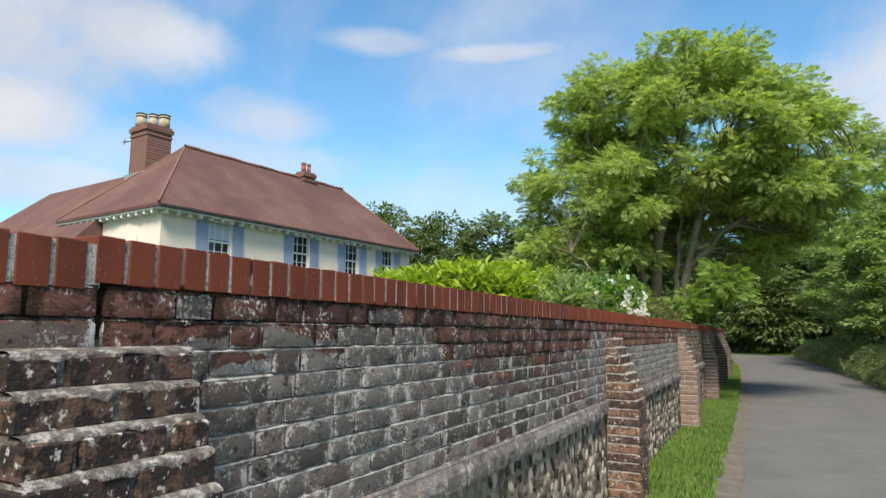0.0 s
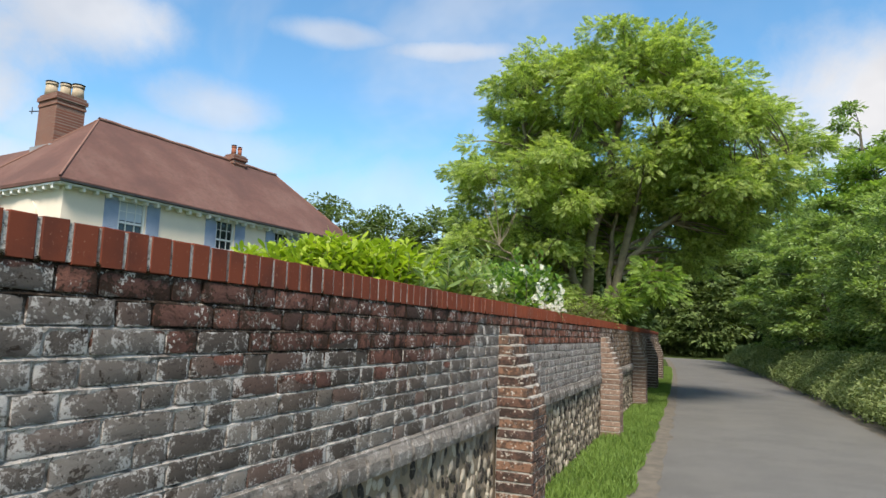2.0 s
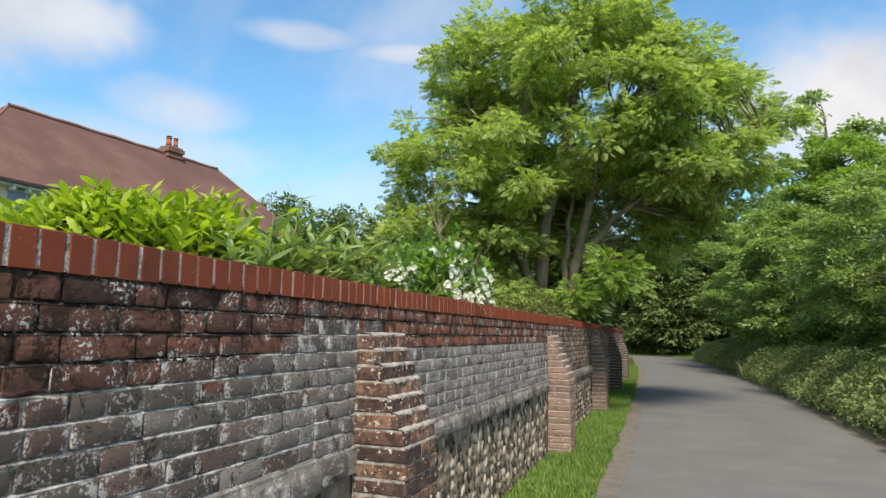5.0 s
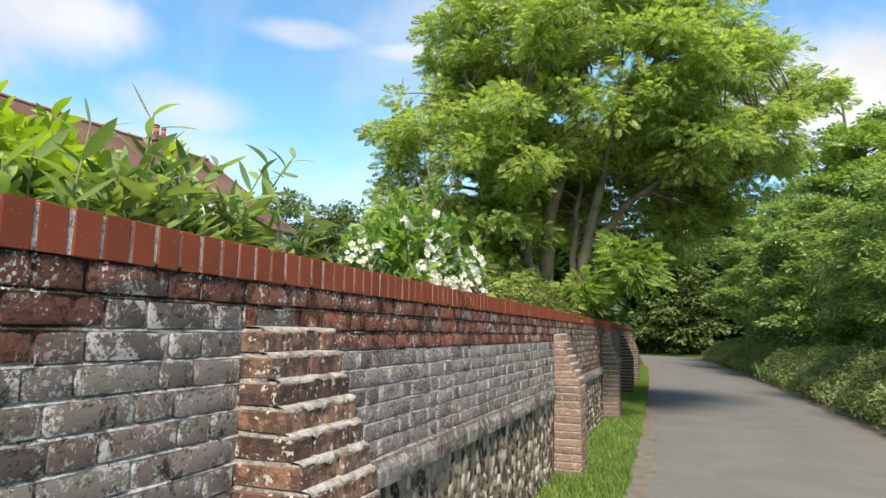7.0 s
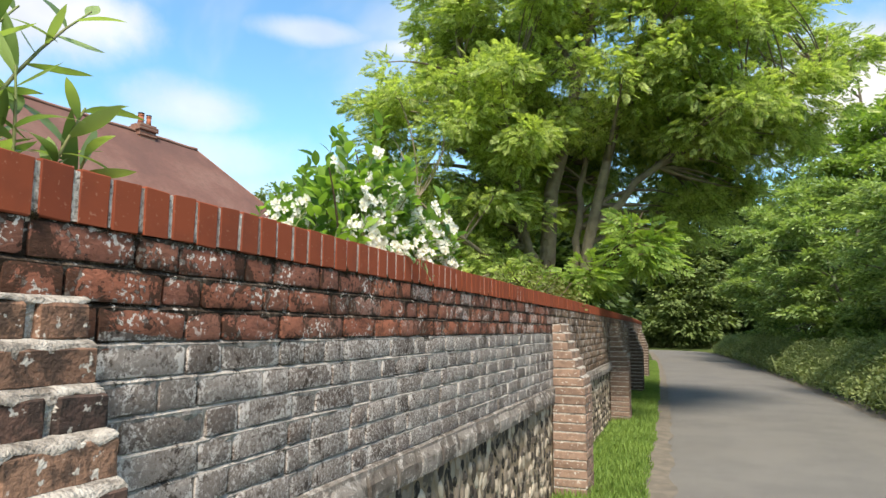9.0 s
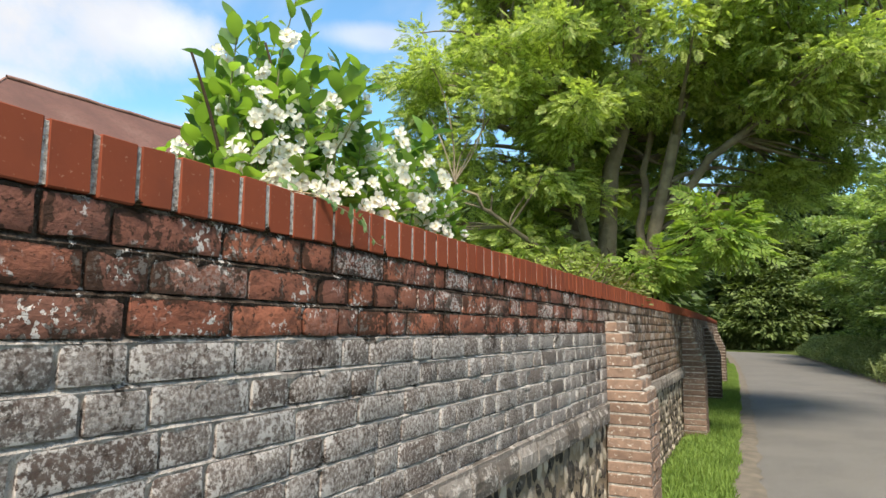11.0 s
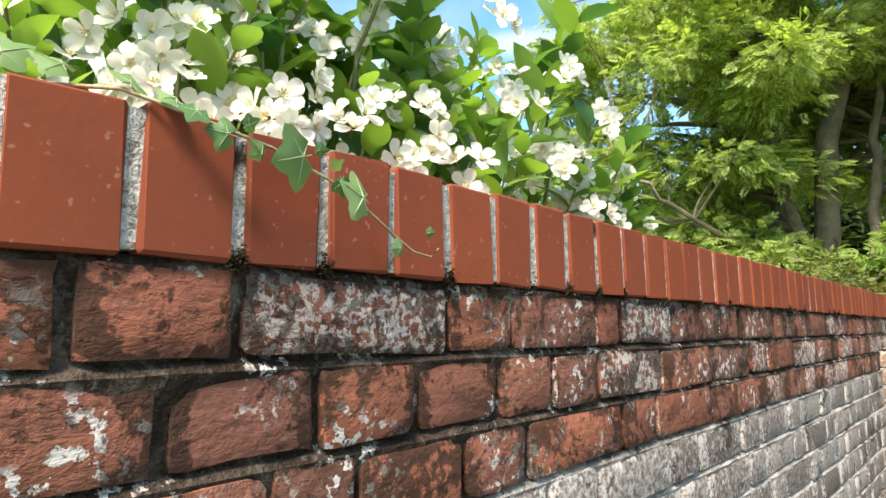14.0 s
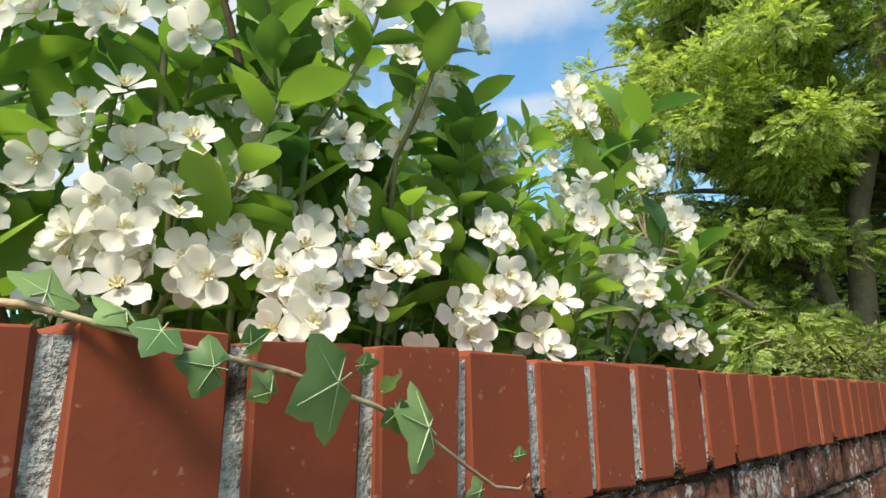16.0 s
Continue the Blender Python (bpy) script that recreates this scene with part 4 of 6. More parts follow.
WINDOWS = [(1.97, 2.85), (5.57, 6.37), (8.36, 9.14), (10.70, 11.43)]


def facade(bm, y0, y1, x, z0, z1, holes, thick=0.3):
    """A wall along y in one piece with openings through it; holes: (y0, y1, z0, z1), all between the same heights."""
    ys = sorted({y0, y1, *[q for h in holes for q in h[:2]]})
    zs = [z0, holes[0][2], holes[0][3], z1]
    grid = {}

    def at(i, k, s):
        if (i, k, s) not in grid:
            grid[i, k, s] = bm.verts.new((x - s * thick, ys[i], zs[k]))
        return grid[i, k, s]

    solid = {(i, k) for i in range(len(ys) - 1) for k in range(3) if not (k == 1 and any(abs(ys[i] - h[0]) < 1e-6 for h in holes))}
    for i, k in solid:
        for s in (0, 1):
            bm.faces.new((at(i, k, s), at(i + 1, k, s), at(i + 1, k + 1, s), at(i, k + 1, s)))
        for di, dk, (a, b) in ((-1, 0, ((i, k), (i, k + 1))), (1, 0, ((i + 1, k), (i + 1, k + 1))), (0, -1, ((i, k), (i + 1, k))), (0, 1, ((i, k + 1), (i + 1, k + 1)))):
            if (i + di, k + dk) not in solid:
                bm.faces.new((at(*a, 0), at(*b, 0), at(*b, 1), at(*a, 1)))
    bmesh.ops.recalc_face_normals(bm, faces=list(bm.faces))


bm = bmesh.new()
facade(bm, WY0, WY1, WX1, -0.1, EAVE - 0.05, [(a, b, 3.62, 4.98) for a, b in WINDOWS])
part("wall", bm, M_STUCCO, HOUSE, "cream painted render")
for q in ((WX0, WX1 - 0.301, WY0, WY0 + 0.3), (WX0, WX1 - 0.301, WY1 - 0.3, WY1), (WX0, WX0 + 0.3, WY0 + 0.301, WY1 - 0.301)):
    part("wall", box(*q, -0.1, EAVE - 0.05), M_STUCCO, HOUSE, "cream painted render")


def hipped(x0, x1, y0, y1, z0, z1, hip0, hip1, along="y", thick=0.10):
    """A hipped roof with a ridge along one axis and a thick edge at the eaves."""
    bm = bmesh.new()
    if along == "y":
        xm = (x0 + x1) / 2
        ridge = [(xm, y0 + hip0, z1), (xm, y1 - hip1, z1)]
    else:
        ym = (y0 + y1) / 2
        ridge = [(x0 + hip0, ym, z1), (x1 - hip1, ym, z1)]
    low = [(x0, y0, z0 - thick), (x1, y0, z0 - thick), (x1, y1, z0 - thick), (x0, y1, z0 - thick)]
    rim = [(a, b, z0) for a, b, c in low]
    V = [bm.verts.new(q) for q in low + rim + ridge]
    for i in range(4):
        bm.faces.new((V[i], V[(i + 1) % 4], V[4 + (i + 1) % 4], V[4 + i]))
    bm.faces.new((V[3], V[2], V[1], V[0]))
    if along == "y":
        for q in ((4, 5, 8), (5, 6, 9, 8), (6, 7, 9), (7, 4, 8, 9)):
            bm.faces.new([V[i] for i in q])
    else:
        for q in ((4, 5, 9, 8), (5, 6, 9), (6, 7, 8, 9), (7, 4, 8)):
            bm.faces.new([V[i] for i in q])
    return bm


roof = part("roof", hipped(-DEEP, 0, 0, LEN, EAVE, RIDGE, 2.75, 1.95), M_ROOF, HOUSE, "weathered brown clay tile roof")
xm = -DEEP / 2
rd = joined([tube(np.linspace((xm, 2.75, RIDGE + 0.02), (xm, LEN - 1.95, RIDGE + 0.02), 20) + np.array([0, 0, 1]) * 0.015 * np.sin(np.arange(20) * 1.7)[:, None], [0.07] * 20, 8)]
            + [tube(np.linspace(a, b, 12), [0.032] * 12, 6) for a, b in (((0, 0, EAVE + 0.03), (xm, 2.75, RIDGE)), ((0, LEN, EAVE + 0.03), (xm, LEN - 1.95, RIDGE)), ((-DEEP, 0, EAVE + 0.03), (xm, 2.75, RIDGE)))])
M_RIDGE = mottled("ridge_tile_clay", (0.27, 0.145, 0.110), (0.20, 0.105, 0.080), 3.0, 0.9, 0.3, 0.01, 26.0)
child("ridge_tiles", tri_mesh("ridge_tiles", rd[0], rd[1][:, ::-1], M_RIDGE, True), HOUSE, label="rounded clay ridge and hip tiles")
part("soffit", box(-0.32, -0.04, 0.06, LEN - 0.06, EAVE - 0.16, EAVE - 0.105), M_WHITE, HOUSE, "white boarded eaves")
part("soffit", box(-DEEP + 0.04, -0.33, 0.04, 0.30, EAVE - 0.16, EAVE - 0.105), M_WHITE, HOUSE, "white boarded eaves")
end_m = bpy.data.meshes.new("rafter_end")
bm = box(-0.10, 0.10, -0.045, 0.045, -0.06, 0.06, bevel=0.012)
bm.to_mesh(end_m)
bm.free()
end_m.materials.append(M_WHITE)
for k in range(32):
    child("rafter_end", end_m, HOUSE, pose(-0.16, 0.35 + 0.395 * k, EAVE - 0.21))
for k in range(13):
    child("rafter_end", end_m, HOUSE, pose(-0.45 - 0.41 * k, 0.16, EAVE - 0.21, 0, 0, 90))
bm = bmesh.new()
add_box(bm, -0.02, 0.045, 0.02, LEN, EAVE - 0.10, EAVE - 0.045)
part("gutter", bm, M_DARK, HOUSE, "dark iron gutter")
for a, b in WINDOWS:
    win = thing("window", pose(WX1, (a + b) / 2, 3.62), "", "")
    win.parent = HOUSE
    w, h = b - a, 1.36
    fr = box(-0.14, -0.04, -w / 2, -w / 2 + 0.06, 0, h)
    add_box(fr, -0.14, -0.04, w / 2 - 0.06, w / 2, 0, h)
    for z0, z1, dx in ((h - 0.06, h, 0.0), (0, 0.06, 0.0), (h / 2 - 0.03, h / 2 + 0.03, 0.005)):
        add_box(fr, -0.14 + dx, -0.04 + dx, -w / 2 + 0.061, w / 2 - 0.061, z0, z1)
    part("frame", fr, M_WHITE, win, "white sash frame")
    bars = bmesh.new()
    for yy in (-w / 6, w / 6):
        add_box(bars, -0.115, -0.075, yy - 0.012, yy + 0.012, 0.06, h / 2 - 0.031)
        add_box(bars, -0.115, -0.075, yy - 0.012, yy + 0.012, h / 2 + 0.031, h - 0.06)
    add_box(bars, -0.112, -0.078, -w / 2 + 0.06, w / 2 - 0.06, h * 0.27 - 0.01, h * 0.27 + 0.01)
    add_box(bars, -0.112, -0.078, -w / 2 + 0.06, w / 2 - 0.06, h * 0.75 - 0.01, h * 0.75 + 0.01)
    part("glazing_bars", bars, M_WHITE, win)
    part("pane", box(-0.108, -0.100, -w / 2 + 0.055, w / 2 - 0.055, 0.05, h - 0.05), M_GLASS, win, "dark reflecting glass")
    part("sill", box(-0.10, 0.06, -w / 2 - 0.06, w / 2 + 0.06, -0.06, -0.002), M_WHITE, win)
    if a < 3:
        part("blind", box(-0.096, -0.092, -w / 2 + 0.07, w / 2 - 0.07, h * 0.55, h - 0.07), M_BLIND, win, "pale blind half drawn")
    for sgn in (-1, 1):
        y0s, y1s = sorted((sgn * (w / 2 + 0.03), sgn * (w / 2 + 0.47)))
        prof = [(0.003, 0.0), (0.05, 0.0), (0.05, 0.09)]
        for q in range(24):
            zz = 0.09 + q * (h - 0.18) / 24
            prof += [(0.046, zz + 0.004), (0.022, zz + (h - 0.18) / 24)]
        prof += [(0.05, h - 0.09), (0.05, h), (0.003, h)]
        sh = bmesh.new()
        sides = [[sh.verts.new((px, yy, pz)) for px, pz in prof] for yy in (y0s, y1s)]
        for q in range(len(prof)):
            q2 = (q + 1) % len(prof)
            sh.faces.new((sides[0][q], sides[1][q], sides[1][q2], sides[0][q2]))
        sh.faces.new(sides[0]), sh.faces.new(sides[1])
        bmesh.ops.recalc_face_normals(sh, faces=list(sh.faces))
        part("shutter", sh, M_SHUTTER, win, "pale blue louvred shutter")
# blind arch on the end wall
bm = bmesh.new()
arc = [(-2.1 + 0.62 * math.cos(radians(a)), 4.35 + 0.42 * math.sin(radians(a))) for a in range(0, 181, 12)]
vs = [bm.verts.new((q[0], 0.296, q[1])) for q in arc] + [bm.verts.new((arc[-1][0], 0.296, 3.2)), bm.verts.new((arc[0][0], 0.296, 3.2))]
face = bm.faces.new(vs)
ex = bmesh.ops.extrude_face_region(bm, geom=[face])
for g in ex["geom"]:
    if isinstance(g, bmesh.types.BMVert):
        g.co.y -= 0.05
part("blind_arch", bm, M_STUCCO, HOUSE, "raised arched panel in the render")


def chimney(x, y, z0, z1, wx, wy, pots, pot_h, pot_mat, name):
    c = thing(name, pose(x, y, z0), "", "")
    c.parent = HOUSE
    h = z1 - z0
    bm = bmesh.new()
    rings = []
    for d, z in ((0, 0), (0, h - 0.42), (0.03, h - 0.42), (0.03, h - 0.34), (0.01, h - 0.34), (0.01, h - 0.23), (0.06, h - 0.23), (0.06, h - 0.08), (0.01, h - 0.08), (0.01, h)):
        rings.append([bm.verts.new((sx * (wx / 2 + d), sy * (wy / 2 + d), z)) for sx, sy in ((-1, -1), (1, -1), (1, 1), (-1, 1))])
    for ra, rb in zip(rings, rings[1:]):
        for q in range(4):
            bm.faces.new((ra[q], ra[(q + 1) % 4], rb[(q + 1) % 4], rb[q]))
    bm.faces.new(rings[-1])
    part("chimney_shaft", bm, M_CHIMNEY, c, "red brick chimney stack with corbelled head")
    for px, py, rad in pots:
        pot = bmesh.new()
        add_ring(pot, px, py, h + 0.001, h + pot_h * 0.85, rad, rad * 0.86)
        add_ring(pot, px, py, h + pot_h * 0.851, h + pot_h, rad * 0.98, rad * 0.96)
        part("chimney_pot", pot, pot_mat, c, "clay chimney pot", True)
        cap = bmesh.new()
        add_ring(cap, px, py, h + pot_h + 0.001, h + pot_h + 0.05, rad * 0.75, rad * 1.05)
        part("cowl", cap, M_DARK, c, "dark metal cap")
    return c


ch = chimney(-4.55, 2.35, 6.0, 8.86, 1.05, 0.95, [(-0.26, -0.28, 0.20), (0.04, 0.02, 0.18), (0.30, 0.30, 0.20)], 0.46, M_POT, "chimney")
part("flashing", box(-0.62, 0.62, -0.58, -0.475, 0.55, 1.05), M_LEAD, ch, "grey lead flashing")
aer = joined([tube(np.array([(-0.5, -0.4, 2.35), (-0.95, -0.55, 2.35)]), [0.02, 0.02], 5), tube(np.array([(-0.85, -0.52, 2.25), (-0.85, -0.52, 2.5)]), [0.015, 0.015], 5)])
child("aerial", tri_mesh("aerial", *aer, M_DARK), ch, label="small dark aerial bracket")
chimney(-3.05, 8.66, 7.7, 8.32, 0.50, 0.62, [(0.0, -0.13, 0.11), (0.0, 0.18, 0.09)], 0.36, M_RED_POT, "chimney")
# the wing behind
bm = bmesh.new()
add_box(bm, -14.2, -6.2, -0.2, 4.9, -0.1, 4.2)
part("wall", bm, M_STUCCO, HOUSE, "cream rendered wing")
part("roof", hipped(-14.6, -3.5, -0.6, 5.3, 4.3, 7.25, 2.6, 0.4, "x"), M_ROOF, HOUSE, "brown clay tile roof of the wing")


# ---- trees and shrubs ----
def in_lobes(lobes, n, rng, shell=0.5):
    """Points spread over ellipsoids (x, y, z, rx, ry, rz), most of them in the outer part."""
    vol = np.array([rx * ry + ry * rz + rx * rz for *_, rx, ry, rz in lobes])
    pick = rng.choice(len(lobes), n, p=vol / vol.sum())
    L = np.array(lobes)[pick]
    d = rng.normal(0, 1, (n, 3))
    d /= np.linalg.norm(d, axis=1, keepdims=True)
    rad = shell + (1 - shell) * rng.random(n) ** 0.6
    return L[:, :3] + d * L[:, 3:] * rad[:, None], d


def on_boughs(lobes, boughs, each, rng, spread, shell):
    """Places on the upper side of many leafy boughs set over the lobes, with open air between the boughs."""
    mid, outward = in_lobes(lobes, boughs * 6, rng, shell)
    keep = []
    for i in range(len(mid)):
        if all(np.linalg.norm((mid[i] - mid[j]) * np.array([1, 1, 1.5])) > spread[0] * 1.05 for j in keep):
            keep.append(i)
        if len(keep) == boughs:
            break
    mid, outward = mid[keep], outward[keep]
    idx = np.repeat(np.arange(len(keep)), each)
    d = rng.normal(0, 1, (len(idx), 3))
    d[:, 2] = np.where(rng.random(len(idx)) < 0.8, np.abs(d[:, 2]), d[:, 2])
    d /= np.linalg.norm(d, axis=1, keepdims=True)
    size = rng.uniform(0.7, 1.25, len(keep))[idx][:, None]
    rad = (0.6 + 0.4 * rng.random(len(idx)))[:, None]
    return mid[idx] + d * rad * size * np.array([spread[0], spread[0], spread[1]]), d * 0.6 + outward[idx] * 0.6, mid


def leafy(lobes, clumps, per, leaf, size, rng, clump_r=(0.55, 0.32), shell=0.55, droop=0.35, flat=0.5, boughs=0, spread=(0.8, 0.4)):
    """Leaves gathered in clumps; gives the leaf mesh arrays and the places that limbs reach for."""
    if boughs:
        centres, outward, reach = on_boughs(lobes, boughs, clumps // boughs, rng, spread, shell)
        clumps = len(centres)
        reach = np.concatenate([reach, centres[::5]])
    else:
        centres, outward = in_lobes(lobes, clumps, rng, shell)
        reach = centres
    scale = rng.uniform(0.6, 1.25, clumps)
    idx = np.repeat(np.arange(clumps), per)
    d = rng.normal(0, 1, (len(idx), 3))
    d /= np.linalg.norm(d, axis=1, keepdims=True)
    rad = rng.random(len(idx)) ** 0.45
    off = d * rad[:, None] * np.array([clump_r[0], clump_r[0], clump_r[1]]) * scale[idx][:, None]
    off[:, 2] -= 0.22 * (off[:, 0] ** 2 + off[:, 1] ** 2) / clump_r[0]
    pts = centres[idx] + off
    ways = d + 0.7 * outward[idx] + rng.normal(0, 0.4, d.shape)
    ways[:, 2] = ways[:, 2] * 0.5 - droop
    return scatter(leaf, pts, ways, rng.uniform(*size, len(idx)), rng, flat), reach


def limbs(stems, centres, rng, thick=0.03, share=1.0):
    """Stems as curved tubes, and a branch from the nearest part of a stem to each clump."""
    pieces, nodes = [], []
    for pts, r0, r1 in stems:
        line = np.array(pts, float)
        s = np.linspace(0, 1, 14)
        cum = np.linspace(0, 1, len(line))
        fine = np.stack([np.interp(s, cum, line[:, k]) for k in range(3)], -1) + rng.normal(0, 0.025, (14, 3))
        rad = np.linspace(r0, r1, 14)
        pieces.append(tube(fine, rad, 9))
        nodes += [(p, r) for p, r in zip(fine[4:], rad[4:])]
    npos = np.array([p for p, r in nodes])
    nrad = np.array([r for p, r in nodes])
    for c in centres:
        if rng.random() > share:
            continue
        d = np.linalg.norm(npos - c, axis=1) + 1.2 * np.maximum(0, npos[:, 2] - c[2] + 0.2)
        k = int(np.argmin(d))
        a = npos[k]
        mid = (a + c) / 2 + np.array([0, 0, 0.10 * np.linalg.norm(c - a)]) + rng.normal(0, 0.12, 3)
        r = min(nrad[k] * 0.6, thick + 0.008 * np.linalg.norm(c - a))
        pieces.append(tube(bezier(a, mid, c, 7), np.linspace(r, 0.008, 7), 5))
    return joined(pieces)


def tree(name, base, label, category, stems, lobes, clumps, per, leaf, size, bark, leaf_mat, seed, group="", **kw):
    rng = np.random.default_rng(seed)
    share, thick = kw.pop("share", 1.0), kw.pop("thick", 0.03)
    ob = thing(name, pose(*base), label, category, group)
    off = np.array(base)
    (v, f), centres = leafy(lobes, clumps, per, leaf, size, rng, **kw)
    child("crown", tri_mesh("crown", v - off, f, leaf_mat), ob, label="leafy crown", kind="stuff")
    v, f = limbs(stems, centres, rng, thick, share)
    child("trunk", tri_mesh("trunk", v - off, f, bark, True), ob, label="trunk with forking limbs")
    return ob


ASH = compound_leaf(4)
tree("ash_tree", (-2.2, 15.3, 0), "tall broad ash tree with bright green feathery leaves", "tree",
     [([(-2.2, 15.3, -0.1), (-2.3, 15.1, 1.8), (-2.12, 14.85, 3.6), (-1.7, 15.0, 5.3), (-1.3, 15.2, 7.4), (-1.2, 15.3, 7.9)], 0.17, 0.025),
      ([(-1.95, 15.35, -0.1), (-1.75, 15.2, 1.8), (-1.42, 15.0, 3.4), (-0.95, 15.0, 5.0), (-0.2, 15.0, 6.3), (0.2, 15.0, 7.0)], 0.12, 0.025),
      ([(-2.3, 15.2, 1.8), (-2.9, 14.7, 3.6), (-3.4, 14.4, 5.2), (-3.6, 14.4, 6.6)], 0.10, 0.03),
      ([(-1.6, 15.1, 2.8), (-0.5, 15.0, 3.9), (0.7, 15.1, 4.6), (1.8, 15.1, 5.0)], 0.065, 0.02),
      ([(-1.8, 15.1, 2.2), (-1.72, 15.2, 3.4), (-1.6, 15.5, 5.0)], 0.07, 0.03),
      ([(-2.25, 14.9, 1.2), (-2.7, 14.2, 2.2), (-3.2, 13.4, 2.7), (-3.6, 12.9, 3.1)], 0.05, 0.015),
      ([(-2.2, 15.0, 1.6), (-2.55, 14.4, 3.2), (-2.6, 14.0, 4.6)], 0.08, 0.025)],
     [(-1.4, 15.2, 6.0, 2.1, 2.3, 1.95), (0.7, 15.4, 5.1, 1.3, 2.0, 1.3), (-3.5, 14.6, 4.5, 1.3, 1.5, 1.3), (-4.0, 14.3, 2.9, 1.4, 1.1, 0.9), (0.3, 16.0, 4.5, 1.6, 1.5, 0.7), (-1.2, 16.9, 4.2, 2.2, 0.9, 1.4), (-2.2, 13.7, 4.4, 1.2, 0.6, 0.8), (-2.6, 13.8, 2.3, 1.0, 0.6, 0.5), (-3.0, 15.0, 6.4, 1.2, 1.4, 1.0), (0.0, 15.2, 6.1, 0.9, 1.4, 0.8)],
     1680, 36, ASH, (0.125, 0.215), M_ASHBARK, M_ASH, 21, clump_r=(0.30, 0.17), shell=0.70, droop=0.42, flat=1.0, boughs=168, spread=(0.55, 0.32))

tree("ash_sapling", (-1.65, 13.9, 0), "young ash sapling with fresh pale green leaves over the wall", "tree",
     [([(-1.65, 13.9, -0.1), (-1.6, 13.9, 1.4), (-1.2, 13.8, 2.2), (-0.7, 13.8, 2.9)], 0.035, 0.01), ([(-1.65, 13.9, 1.0), (-1.9, 13.6, 1.8), (-1.9, 13.5, 2.3)], 0.02, 0.008)],
     [(-0.72, 13.8, 2.48, 0.40, 0.45, 0.32), (-1.5, 13.6, 2.05, 0.42, 0.45, 0.22)], 34, 20, ASH, (0.17, 0.28), M_TWIG, M_SAP, 23,
     clump_r=(0.20, 0.14), shell=0.3, thick=0.012)

tree("garden_shrub", (-1.95, 11.9, 0), "low dull green garden shrub behind the wall", "shrub",
     [([(-1.95, 11.9, -0.1), (-1.95, 11.9, 1.0), (-1.9, 11.9, 1.6)], 0.03, 0.01)],
     [(-1.75, 11.6, 1.62, 0.35, 1.0, 0.35), (-1.8, 12.8, 1.7, 0.4, 0.8, 0.4)], 46, 90, LEAF, (0.035, 0.07), M_TWIG, M_SHRUB, 24, clump_r=(0.22, 0.13), shell=0.3, thick=0.01)

BROAD = LEAF
hedge_spec = [((5.9, 14.5), 4.8, 2.2), ((5.6, 19.0), 5.4, 2.4), ((5.4, 23.5), 5.8, 2.4), ((4.9, 28.5), 6.4, 2.5), ((4.6, 34.0), 7.4, 2.9), ((4.9, 40.5), 8.4, 3.2)]
for k, ((x, y), h, w) in enumerate(hedge_spec):
    r = random.Random(300 + k)
    lob = [(x, y, h * 0.62, w, w * 1.05, h * 0.38), (x - 0.45, y - 0.6, h * 0.40, w * 0.85, w * 0.95, h * 0.27), (x + r.uniform(-0.6, 0.6), y + r.uniform(-0.8, 0.8), h * 0.8, w * 0.6, w * 0.6, h * 0.26), (x + 0.2, y + 1.2, 1.3, w * 0.7, w, 1.1)]
    tree("hedgerow_tree", (x, y, 0), "dense green hedgerow tree beside the lane", "tree",
         [([(x, y, -0.1), (x + r.uniform(-0.2, 0.2), y, h * 0.4), (x + r.uniform(-0.4, 0.4), y + r.uniform(-0.4, 0.4), h * 0.85)], 0.16, 0.03),
          ([(x, y, h * 0.15), (x - 0.7, y - 0.5, h * 0.45), (x - 1.1, y - 0.8, h * 0.7)], 0.08, 0.02)],
         lob, 560, (80 if k < 3 else 46), BROAD, ((0.085, 0.155) if k < 3 else (0.13, 0.24)), M_BARK, M_WOODS, 30 + k, "trees of the hedgerow", clump_r=(0.36, 0.15), shell=0.5, droop=0.15, flat=0.35, share=0.4, boughs=70, spread=(0.62, 0.24))
tree("field_maple", (6.6, 29.5, 0), "yellow-green field maple standing above the hedgerow", "tree",
     [([(6.6, 29.5, -0.1), (6.5, 29.5, 4.0), (6.3, 29.4, 7.6)], 0.18, 0.03)],
     [(6.2, 29.4, 7.2, 1.9, 1.8, 1.6), (7.4, 29.0, 6.2, 1.6, 1.6, 1.5)], 260, 50, BROAD, (0.15, 0.24), M_BARK, M_SAP, 39, clump_r=(0.4, 0.2), shell=0.5, droop=0.2, boughs=26, spread=(0.7, 0.35))

# tall thin tree over the hedgerow
tree("oak_tree", (7.6, 36.0, 0), "tall open-crowned oak behind the hedgerow", "tree",
     [([(7.6, 36, -0.1), (7.5, 36, 5), (7.3, 36, 9), (7.2, 36, 12.0)], 0.25, 0.04)],
     [(7.2, 36, 10.8, 1.6, 1.6, 1.9), (8.8, 35, 9.2, 1.8, 1.8, 1.8), (5.6, 36, 8.2, 1.9, 1.9, 1.8)], 220, 46, BROAD, (0.16, 0.28), M_BARK, M_WOODS, 45, clump_r=(0.42, 0.24), shell=0.5, boughs=30, spread=(0.6, 0.35))

